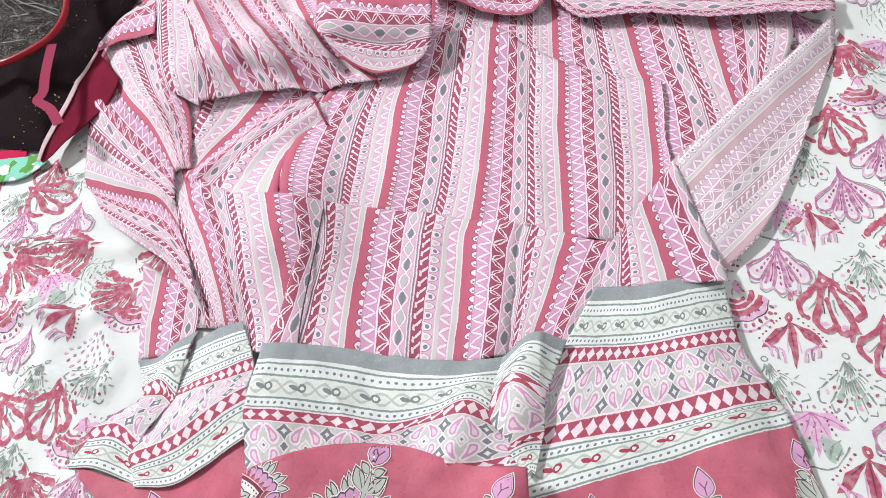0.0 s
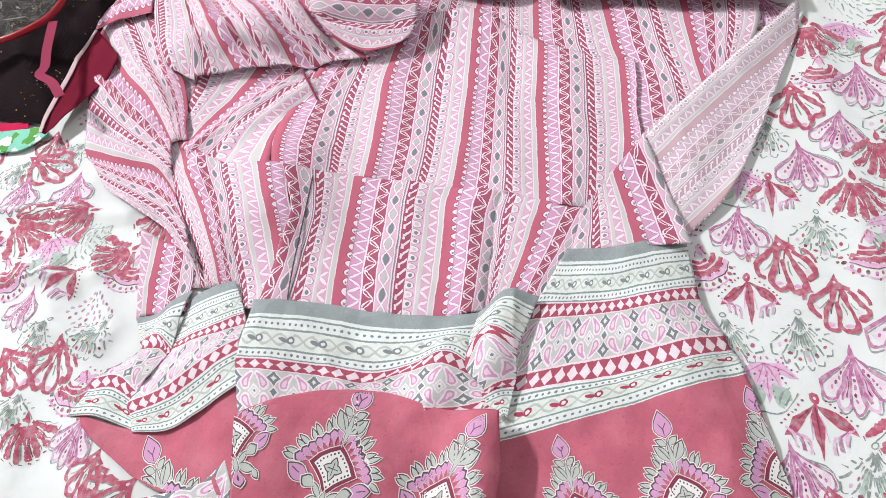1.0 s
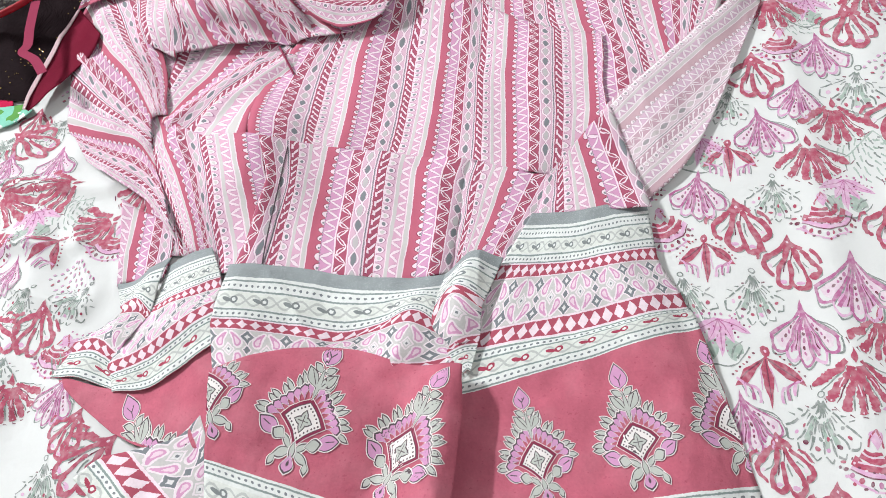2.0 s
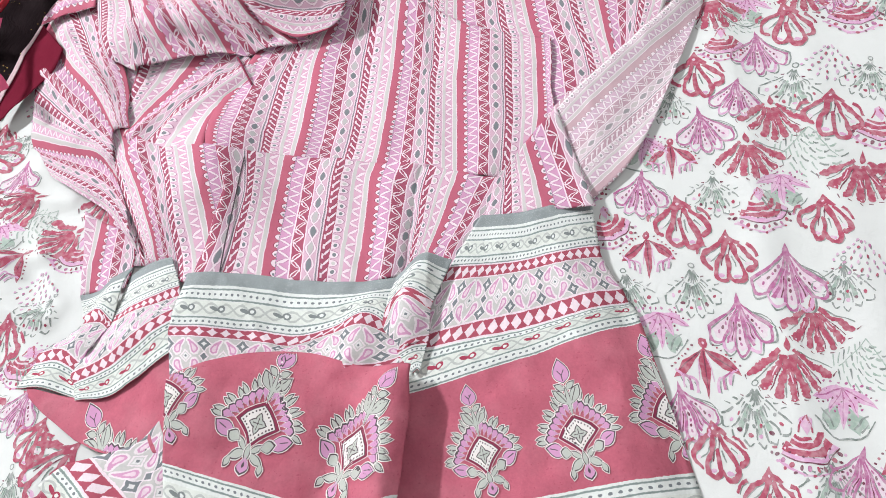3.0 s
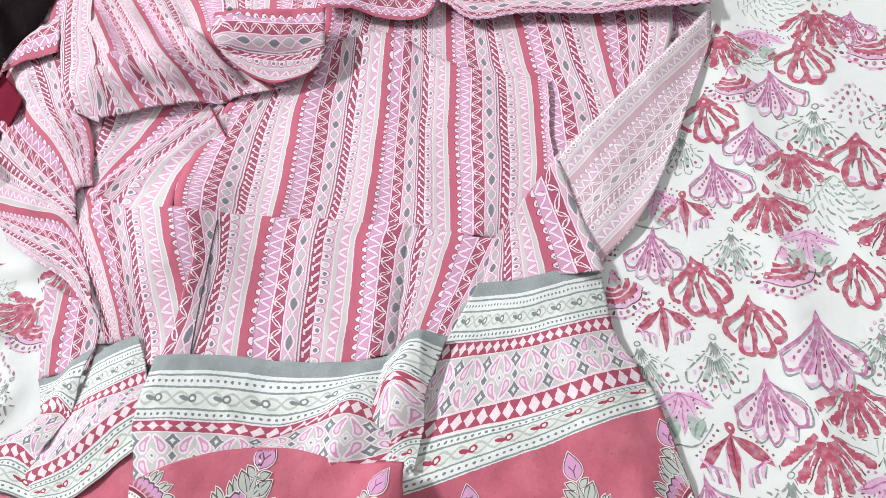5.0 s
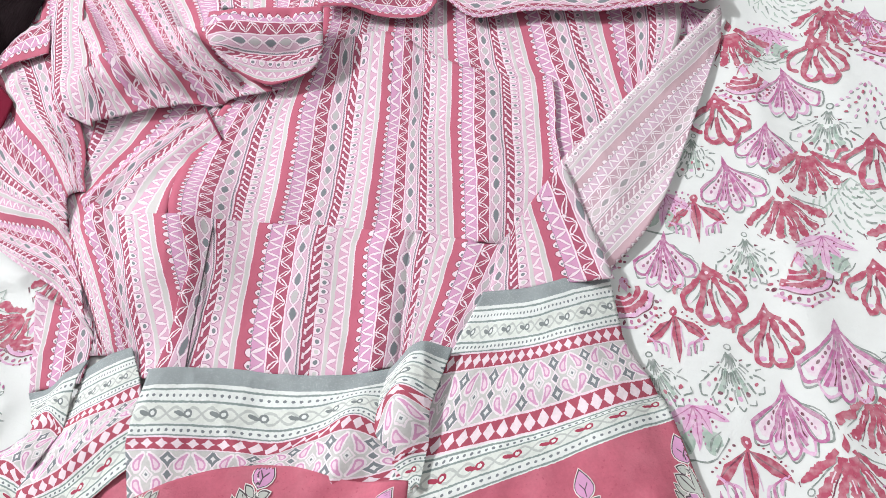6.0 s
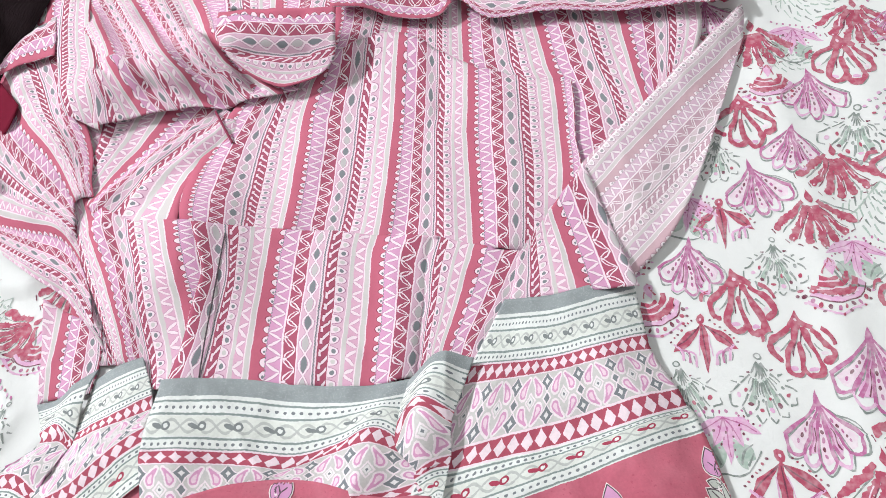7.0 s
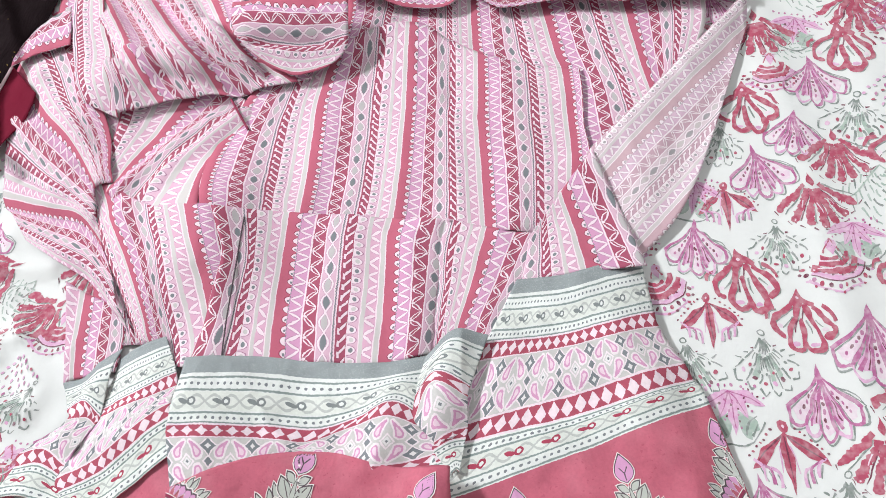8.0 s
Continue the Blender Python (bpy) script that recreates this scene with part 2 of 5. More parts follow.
FLOWER_DARK = plain_cloth("flower_line", (0.10, 0.075, 0.085), uneven=0.1)
FLOWER_MAROON = plain_cloth("flower_maroon", (0.24, 0.035, 0.075), uneven=0.1)

# ---- shapes of the cloth ----
RIDGES = [(-0.17, 0.06, -0.17, 0.02, 0.035, 0.07), (-0.19, -0.16, -0.17, -0.24, 0.03, 0.07), (-0.3, 0.28, 0, 0.33, 0.03, 0.06)]


def ridge(x, y, x0, y0, x1, y1, high, wide):
    dx, dy = x1 - x0, y1 - y0
    t = max(0.0, min(1.0, ((x - x0) * dx + (y - y0) * dy) / (dx * dx + dy * dy)))
    return high * math.exp(-((x - x0 - t * dx) ** 2 + (y - y0 - t * dy) ** 2) / (wide * wide))


def crumple(x, y, seed, fine=1.0):
    a = noise.noise(Vector((x * 11, y * 5, 1.3)))
    b = noise.noise(Vector((x * 34, y * 15, 8.1)))
    c = noise.noise(Vector((x * 60, y * 40, seed)))
    d = 1.0 - abs(noise.noise(Vector((x * 17 + y * 6, y * 9 - x * 5, seed * 0.7)))) * 2.0
    return 0.0042 * a + 0.0022 * b + 0.0007 * c + 0.0016 * fine * max(0.0, d) ** 4


def body_height(x, y):
    return 0.008 + sum(ridge(x, y, *r) for r in RIDGES)


SHEET_FOLDS = [(-0.52, 0.075, -0.36, 0.045, 0.008, 0.012), (-0.50, -0.02, -0.38, -0.035, 0.007, 0.010), (-0.46, -0.075, -0.36, -0.12, 0.007, 0.012), (-0.40, 0.02, -0.35, -0.10, 0.006, 0.014), (-0.50, -0.12, -0.42, -0.22, 0.006, 0.012), (0.47, 0.24, 0.36, -0.45, 0.0045, 0.020), (0.56, 0.24, 0.44, -0.45, 0.003, 0.02), (-0.50, 0.12, -0.33, -0.28, 0.007, 0.028), (-0.42, 0.10, -0.44, -0.3, 0.006, 0.022), (-0.58, 0.05, -0.40, -0.05, 0.006, 0.012)]


def sheet_height(x, y):
    z = sum(ridge(x, y, *r) for r in SHEET_FOLDS)
    return z + 0.0022 * noise.noise(Vector((x * 6, y * 6, 3.1))) + 0.0008 * noise.noise(Vector((x * 22, y * 22, 1.7)))


def finish(name, bm, mats, parent=None, label="", smooth=True):
    me = bpy.data.meshes.new(name)
    bm.to_mesh(me)
    bm.free()
    for m in (mats if isinstance(mats, (list, tuple)) else [mats]):
        me.materials.append(m)
    if smooth:
        for p in me.polygons:
            p.use_smooth = True
    ob = new(name, me)
    if parent:
        ob.parent = parent
    if label:
        tagged(ob, label)
    return ob


part = finish


def spline(a, b, c, d, t):
    return 0.5 * (2 * b + (c - a) * t + (2 * a - 5 * b + 4 * c - d) * t * t + (3 * b - a - 3 * c + d) * t ** 3)


def along(values, t):
    """A smooth curve through evenly counted values, at t from 0 to len - 1."""
    n = len(values) - 1
    i = min(int(t), n - 1)
    a = values[i - 1] if i else 2 * values[0] - values[1]
    d = values[i + 2] if i + 2 <= n else 2 * values[n] - values[n - 1]
    return spline(a, values[i], values[i + 1], d, t - i)


class Panel:
    """A piece of cloth lofted through a few guide lines: rows of (x, y), one column for each guide."""

    def __init__(self, rows, us, lift=0.0, seed=1.0, folds=(), vs=None, nu=14, nv=12, rough=1.0, straight=None, stretch=1.0):
        self.rows = [[Vector(p) for p in r] for r in rows]
        self.us, self.lift, self.seed, self.folds, self.vs, self.nu, self.nv, self.rough, self.straight, self.stretch = us, lift, seed, folds, vs, nu, nv, rough, straight, stretch

    def z(self, x, y):
        z = body_height(x, y) + self.lift + self.rough * crumple(x, y, self.seed)
        return max(z + sum(ridge(x, y, *r) for r in self.folds), 0.0025)

    def build(self, name, mat, parent, label="", flip=False):
        R, C = len(self.rows), len(self.us)
        nu, nv = self.nu * (C - 1), self.nv * (R - 1)
        bm = bmesh.new()
        uv = bm.loops.layers.uv.new("print")
        grid, coords = [], []
        vs = self.vs
        if vs is None:
            mid = C // 2
            vs = [0.0]
            for a, b in zip(self.rows, self.rows[1:]):
                vs.append(vs[-1] + (b[mid] - a[mid]).length * self.stretch)
        for j in range(nv + 1):
            tj = j / self.nv
            guide = [Vector((along([self.rows[r][c].x for r in range(R)], tj), along([self.rows[r][c].y for r in range(R)], tj))) for c in range(C)]
            v = along(vs, tj) if len(vs) > 1 else 0
            line, cl = [], []
            for i in range(nu + 1):
                ti = i / self.nu
                x, y = along([g.x for g in guide], ti), along([g.y for g in guide], ti)
                line.append(bm.verts.new((x, y, self.z(x, y))))
                if self.straight:
                    # the print runs straight at this angle whatever the outline
                    turn, repeat, start = self.straight
                    ca, sa = math.cos(radians(turn)), math.sin(radians(turn))
                    cl.append((start + (x * sa - y * ca) / repeat, (x * ca + y * sa) * self.stretch))
                else:
                    cl.append((along(self.us, ti), v))
            grid.append(line)
            coords.append(cl)
        for j in range(nv):
            for i in range(nu):
                quad = ((j, i), (j, i + 1), (j + 1, i + 1), (j + 1, i))
                face = bm.faces.new([grid[a][b] for a, b in quad])
                for loop, (a, b) in zip(face.loops, quad):
                    loop[uv].uv = coords[a][b]
        bmesh.ops.recalc_face_normals(bm, faces=bm.faces)
        if sum(f.normal.z for f in bm.faces) < 0:
            bmesh.ops.reverse_faces(bm, faces=bm.faces)
        ob = finish(name, bm, mat, parent, label)
        thick = ob.modifiers.new("cloth_thickness", "SOLIDIFY")
        thick.thickness, thick.offset = 0.0011, -1.0
        return ob

# ---- the room, out of sight but for what it reflects ----
WALL = simple("cream_wall_paint", (0.48, 0.48, 0.47), 0.7, bumpy=0.1, scale=30)
FLOOR = simple("grey_floor_tile", (0.35, 0.33, 0.31), 0.35, scale=8)
WOOD = simple("dark_bed_wood", (0.12, 0.06, 0.035), 0.45, scale=20)
MATTRESS = plain_cloth("mattress_ticking", (0.5, 0.42, 0.42))


def box(bm, x0, y0, z0, x1, y1, z1, bevel=0.0):
    made = bmesh.ops.create_cube(bm, size=1.0, matrix=Matrix.LocRotScale(((x0 + x1) / 2, (y0 + y1) / 2, (z0 + z1) / 2), None, (x1 - x0, y1 - y0, z1 - z0)))
    if bevel:
        edges = list({e for v in made["verts"] for e in v.link_edges})
        bmesh.ops.bevel(bm, geom=edges, offset=bevel, segments=3, affect="EDGES")


def slab(name, lo, hi, mat, label, bevel=0.0, kind="structure", category="", parent=None):
    bm = bmesh.new()
    box(bm, *lo, *hi, bevel)
    ob = finish(name, bm, mat, parent, smooth=bool(bevel))
    return tagged(ob, label, category or name.split("_")[0], kind=kind) if not parent else ob


X0, X1, Y0, Y1, Z0, Z1 = -3.8, 2.4, -2.4, 2.9, -0.5, 3.6
slab("floor", (X0, Y0, Z0 - 0.1), (X1, Y1, Z0), FLOOR, "grey polished tile floor under the bed")
slab("ceiling", (X0, Y0, Z1), (X1, Y1, Z1 + 0.1), WALL, "plain cream painted ceiling of the room")
slab("wall_west", (X0 - 0.12, Y0, Z0 - 0.1), (X0, Y1, Z1 + 0.1), WALL, "plain cream painted wall beside the bed")
slab("wall_east", (X1, Y0, Z0 - 0.1), (X1 + 0.12, Y1, Z1 + 0.1), WALL, "plain cream painted wall beside the bed")
slab("wall_north", (X0 - 0.12, Y1, Z0 - 0.1), (X1 + 0.12, Y1 + 0.12, Z1 + 0.1), WALL, "plain cream painted wall behind the headboard")
slab("wall_south", (X0 - 0.12, Y0 - 0.12, Z0 - 0.1), (X1 + 0.12, Y0, Z1 + 0.1), WALL, "plain cream painted wall at the foot")

bed = tagged(new("bed"), "wooden bed with a mattress under the printed sheet", "bed")
slab("bed_frame", (-0.95, -0.95, -0.42), (0.95, 1.1, -0.22), WOOD, "", 0.01, parent=bed)
for lx in (-0.9, 0.86):
    for ly in (-0.9, 1.0):
        slab("leg", (lx, ly, -0.5), (lx + 0.05, ly + 0.05, -0.42), WOOD, "", 0.004, parent=bed)
mattress = slab("mattress", (-0.93, -0.93, -0.218), (0.93, 1.08, -0.012), MATTRESS, "thick mattress on the wooden bed frame", 0.05, kind="thing", category="mattress")

# ---- bed sheet ----
bm = bmesh.new()
NX, NY = 380, 400
grid = []
for j in range(NY + 1):
    y = -0.98 + 2.11 * j / NY
    row = []
    for i in range(NX + 1):
        x = -0.98 + 1.96 * i / NX
        over = max(0.0, abs(x) - 0.92, y - 1.07, -0.92 - y)
        row.append(bm.verts.new((x, y, sheet_height(x, y) - over * 4.0)))
    grid.append(row)
SHEET_GRID = [[tuple(v.co) for v in row] for row in grid]
for j in range(NY):
    for i in range(NX):
        bm.faces.new((grid[j][i], grid[j][i + 1], grid[j + 1][i + 1], grid[j + 1][i]))
bed_sheet = tagged(finish("bed_sheet", bm, SHEET), "white cotton bed sheet block-printed with rose, lilac and sage fans", "bed sheet")


class Print:
    """Flat printed shapes laid on a cloth: local x to the right, y down from the tip, in units of size."""

    def __init__(self, x, y, turn, size, height, mats, lift=0.00025, slim=1.0, shake=0.05, sheet_step=0.00005, fineness=0.006):
        a = radians(turn)
        self.o, self.d, self.r = Vector((x, y)), Vector((math.sin(a), -math.cos(a))) * size, Vector((math.cos(a), math.sin(a))) * size * slim
        self.height, self.mats, self.lift, self.layer = height, mats, lift, 0
        self.bm = bmesh.new()
        self.sway = random.Random(int(x * 7919 + y * 104729))
        self.inside, self.shake, self.sheet_step, self.fineness = None, shake, sheet_step, fineness

    def at(self, p):
        # hand-cut blocks: nothing runs quite true
        bent = noise.noise_vector(Vector((p[0] * 4.5 + self.o.x * 90, p[1] * 4.5, self.o.y * 90))) * self.shake
        q = self.o + self.r * (p[0] + bent.x) + self.d * (p[1] + bent.y)
        return Vector((q.x, q.y, self.height(q.x, q.y) + self.lift + self.layer * self.sheet_step))

    def fill(self, pts, mat):
        mid = Vector((sum(p[0] for p in pts) / len(pts), sum(p[1] for p in pts) / len(pts)))
        size = self.d.length
        fine = []
        for a, b in zip(pts, pts[1:] + pts[:1]):
            a, b = Vector(a), Vector(b)
            n = max(1, math.ceil((b - a).length * size / self.fineness))
            fine += [a.lerp(b, k / n) for k in range(n)]
        steps = max(1, math.ceil(max((p - mid).length for p in fine) * size / self.fineness))
        inner = [self.bm.verts.new(self.at(mid))] * len(fine)
        for k in range(1, steps + 1):
            ring = [self.bm.verts.new(self.at(mid.lerp(p, k / steps))) for p in fine]
            for i in range(len(fine)):
                j = (i + 1) % len(fine)
                corner = (inner[i], ring[i], ring[j]) if k == 1 else (inner[i], ring[i], ring[j], inner[j])
                if self.inside and not all(self.inside(v.co) for v in corner):
                    continue
                self.bm.faces.new(corner).material_index = mat
            inner = ring

    def dot(self, x, y, r, mat, ry=None, turn=0.0, n=8):
        ry, a = ry or r, radians(turn)
        pts = []
        for k in range(n):
            t = 2 * math.pi * k / n
            px, py = r * math.cos(t) * self.sway.uniform(0.9, 1.1), ry * math.sin(t) * self.sway.uniform(0.9, 1.1)
            pts.append((x + px * math.cos(a) - py * math.sin(a), y + px * math.sin(a) + py * math.cos(a)))
        self.fill(pts, mat)

    def petal(self, x, y, turn, length, wide, mat, tip=0.35, n=7, point=1.0):
        """A petal or leaf from (x, y); turn 0 points down, positive to the right. tip: where it is widest."""
        a = radians(turn)
        side = []
        for k in range(n + 1):
            t = k / n
            w = wide * (math.sin(math.pi * t ** (math.log(0.5) / math.log(1 - tip))) ** point)
            side.append((t * length, w))
        pts = [(x + s * math.sin(a) + w * math.cos(a), y + s * math.cos(a) - w * math.sin(a)) for s, w in side]
        pts += [(x + s * math.sin(a) - w * math.cos(a), y + s * math.cos(a) + w * math.sin(a)) for s, w in side[-2:0:-1]]
        self.fill(pts, mat)

    def stroke(self, pts, wide, mat, end=None):
        """A brush line through pts, its width going from wide to end."""
        end = wide if end is None else end
        n = 3 * (len(pts) - 1)
        line = [(along([p[0] for p in pts], k / 3), along([p[1] for p in pts], k / 3)) for k in range(n + 1)]
        edge = []
        for k, p in enumerate(line):
            a, b = line[max(0, k - 1)], line[min(n, k + 1)]
            dx, dy = b[0] - a[0], b[1] - a[1]
            ln = math.hypot(dx, dy) or 1
            w = 0.5 * (wide + (end - wide) * k / n) * self.sway.uniform(0.72, 1.28)
            edge.append(((p[0] - dy / ln * w, p[1] + dx / ln * w), (p[0] + dy / ln * w, p[1] - dx / ln * w)))
        for (a, b), (c, d) in zip(edge, edge[1:]):
            if self.inside and not all(self.inside(self.o + self.r * p[0] + self.d * p[1]) for p in (a, b, c, d)):
                continue
            f = self.bm.faces.new([self.bm.verts.new(self.at(p)) for p in (a, b, d, c)])
            f.material_index = mat

    def done(self, name, parent, label=""):
        bmesh.ops.delete(self.bm, geom=[v for v in self.bm.verts if not v.link_faces], context="VERTS")
        bmesh.ops.remove_doubles(self.bm, verts=self.bm.verts, dist=0.00002)
        for f in self.bm.faces:
            f.normal_update()
            if f.normal.z < 0:
                f.normal_flip()
        return finish(name, self.bm, self.mats, parent, label)


INKS = [INK_RED, INK_DARK, INK_LILAC, INK_PINK, INK_SAGE, INK_MINT, INK_PALE]
r_, d_, l_, p_, s_, m_, w_ = range(7)


def rib(a, t, long=1.0):
    """A point along one rib of a bell-shaped fan: a from -1 to 1 across, t from 0 at the tip to 1 at the hem."""
    return (0.58 * a * t ** 1.35 * long, 0.05 + t * (0.90 - 0.34 * a * a) * long)


def ribs(p, a, wide, mat, end, t0=0.1, t1=1.0):
    p.stroke([rib(a, t0), rib(a, (t0 + t1) / 2), rib(a, t1)], wide, mat, end)


def scallop(p, a, b, wide, mat, drop=1.10, t=0.97):
    p.stroke([rib(a, t), rib((a * 3 + b) / 4, t * 0.3 + drop * 0.7), rib((a + b) / 2, drop), rib((a + b * 3) / 4, t * 0.3 + drop * 0.7), rib(b, t)], wide, mat)


def gore(p, a, b, mat, t0=0.15, t1=1.02):
    pts = [rib(a, t0 + (t1 - t0) * k / 4) for k in range(5)] + [rib((a + b) / 2, t1 * 1.06)] + [rib(b, t0 + (t1 - t0) * k / 4) for k in range(4, -1, -1)]
    p.fill(pts, mat)


def curl(p, pts, wide, mat, end=None, shade=s_):
    """A brushed stroke with the blunt shadow of a second block beside it."""
    p.layer = 0
    p.stroke([(x + 0.035, y + 0.03) for x, y in pts], wide * 0.55, shade, (end or wide) * 0.4)
    p.layer = 2
    p.stroke(pts, wide, mat, end)
    p.dot(*pts[-1], (end or wide) * 0.55, mat)


def rose_fan(p):
    p.layer = 2
    p.fill([(0, -0.03), (0.09, 0.10), (0.27, 0.22), (0.22, 0.28), (0.06, 0.22), (0.02, 0.30), (-0.07, 0.26), (-0.19, 0.30), (-0.13, 0.16), (-0.06, 0.08)], r_)
    p.layer = 3
    p.dot(0.0, 0.14, 0.028, w_)
    # two long looped petals
    curl(p, [(-0.05, 0.26), (-0.09, 0.45), (-0.21, 0.70), (-0.22, 0.86), (-0.12, 0.97), (0.0, 0.92), (0.03, 0.80), (0.01, 0.50)], 0.10, r_, 0.075)
    curl(p, [(0.07, 0.24), (0.17, 0.46), (0.30, 0.72), (0.34, 0.88), (0.25, 0.99), (0.12, 0.98), (0.05, 0.86)], 0.09, r_, 0.085)
    # arms that curl out to the sides
    curl(p, [(-0.14, 0.26), (-0.32, 0.38), (-0.47, 0.53), (-0.44, 0.68), (-0.34, 0.76)], 0.10, r_, 0.075)
    curl(p, [(0.20, 0.27), (0.38, 0.42), (0.52, 0.57), (0.53, 0.70), (0.42, 0.76)], 0.08, r_, 0.10)
    curl(p, [(-0.42, 0.30), (-0.54, 0.36), (-0.58, 0.47)], 0.07, r_, 0.05)
    curl(p, [(0.38, 0.26), (0.50, 0.34), (0.57, 0.46)], 0.06, r_, 0.05, d_)
    p.layer = 1
    for x, y, L, m in ((-0.12, 0.86, 0.07, l_), (0.20, 0.90, 0.07, l_), (-0.36, 0.60, 0.05, w_), (0.40, 0.64, 0.05, w_)):
        p.dot(x, y, L, m, 0.035)
    p.stroke([(-0.13, 0.44), (-0.24, 0.56), (-0.33, 0.62)], 0.035, s_, 0.02)
    p.stroke([(-0.06, 0.46), (-0.10, 0.70)], 0.035, d_, 0.02)
    p.stroke([(0.10, 0.50), (0.16, 0.72)], 0.035, s_, 0.02)
    p.stroke([(0.26, 0.48), (0.38, 0.60)], 0.03, s_, 0.015)
    p.stroke([(0.06, 0.30), (0.04, 0.48)], 0.03, d_, 0.02)


def blob_fan(p):
    p.layer = 2
    p.petal(0, -0.04, 4, 0.30, 0.06, r_, 0.35)
    for k, a in enumerate((-1.06, -0.72, -0.34, 0.04, 0.40, 0.74, 1.08)):
        start = 0.30 + 0.05 * (k % 2)
        p.layer = 0
        p.stroke([rib(a + 0.13, 0.40), rib(a + 0.15, 0.7), rib(a + 0.15, 1.08)], 0.03, (s_, d_)[k % 2], 0.02)
        p.layer = 2
        for j in range(4):
            t = start + 0.19 * j
            lean = p.sway.uniform(-0.05, 0.05)
            p.stroke([rib(a + lean, t), rib(a - lean, t + 0.10), rib(a, t + 0.21)], 0.085 + 0.014 * j, r_, 0.09 + 0.018 * j)
        x, y = rib(a, 1.08)
        p.dot(x, y, 0.072, r_, 0.062)
        if k % 2:
            p.layer = 3
            p.dot(x, y + 0.02, 0.018, w_)
            p.stroke([rib(a - 0.03, 0.62), rib(a + 0.03, 0.82)], 0.02, w_)
    p.layer = 1
    for k in range(9):
        a = -1.1 + 0.275 * k
        p.stroke([rib(a, 1.17), rib(a + 0.10, 1.20)], 0.025, d_, 0.012)


def lilac_fan(p):
    edges = [-1.06, -0.66, -0.24, 0.20, 0.62, 1.04]
    for k in range(5):
        gore(p, edges[k] + 0.05, edges[k + 1] - 0.05, (w_, l_, w_, l_, w_)[k], 0.15, 0.95 - 0.06 * (k % 2))
    p.layer = 1
    for k, a in enumerate(edges):
        p.stroke([rib(a + 0.06, 0.25), rib(a + 0.07, 0.6), rib(a + 0.05, 1.04)], 0.026, s_, 0.018)
        if k:
            scallop(p, edges[k - 1] + 0.06, a + 0.04, 0.030, s_, 1.17, 1.02)
    p.layer = 2
    for k, a in enumerate(edges):
        ribs(p, a, 0.034, p_, 0.052, 0.05, 1.0)
        if k:
            scallop(p, edges[k - 1], a, 0.046, p_ if k % 2 else l_, 1.11)
    for k in (0, 2, 4):
        mid = (edges[k] + edges[k + 1]) / 2
        for j in range(5):
            p.dot(*rib(mid, 0.44 + 0.11 * j), 0.024, d_ if j % 2 else p_, 0.034, -30 * mid)
    for k in (1, 3):
        mid = (edges[k] + edges[k + 1]) / 2
        ribs(p, mid - 0.06, 0.024, p_, 0.05, 0.35, 0.98)
        ribs(p, mid + 0.08, 0.018, d_, 0.024, 0.5, 0.9)
    p.petal(0, -0.07, 0, 0.36, 0.06, p_, 0.45)
    p.stroke([rib(1.12, 0.5), rib(1.16, 0.8), rib(1.10, 1.0)], 0.026, s_, 0.014)


def sage_fan(p):
    edges = [-1.06, -0.70, -0.36, 0.0, 0.34, 0.68, 1.02]
    for k in (1, 3, 4):
        gore(p, edges[k] + 0.08, edges[k + 1] - 0.08, m_, 0.40, 0.88)
    p.layer = 1
    ring = [(0.055 * math.cos(k * 0.9), 0.0 + 0.05 * math.sin(k * 0.9)) for k in range(8)]
    p.stroke(ring, 0.025, s_)
    for k, a in enumerate(edges):
        for t0 in (0.10, 0.44, 0.76):
            t1 = t0 + p.sway.uniform(0.22, 0.30)
            p.stroke([rib(a, t0), rib(a + 0.02, (t0 + t1) / 2), rib(a, t1)], 0.042, s_, 0.024)
        if k:
            mid = (edges[k - 1] + a) / 2
            p.stroke([rib(edges[k - 1] + 0.03, 1.06), rib(mid, 1.15), rib(a - 0.08, 1.08)], 0.042, s_, 0.022)
            p.stroke([rib(mid, 0.46), rib(mid + 0.03, 0.62)], 0.028, s_, 0.016)
            p.layer = 2
            p.dot(*rib(mid, 0.93), 0.044, (r_, l_, d_)[k % 3], 0.038)
            p.dot(*rib(mid + 0.06, 0.74), 0.030, (s_, r_, s_)[k % 3], 0.038, -35 * mid)
            p.layer = 1
    for side in (-1, 1):
        for t in (0.40, 0.58, 0.76):
            p.stroke([rib(side * 1.14, t), rib(side * 1.24, t + 0.07)], 0.036, s_ if t > 0.5 else d_, 0.016)


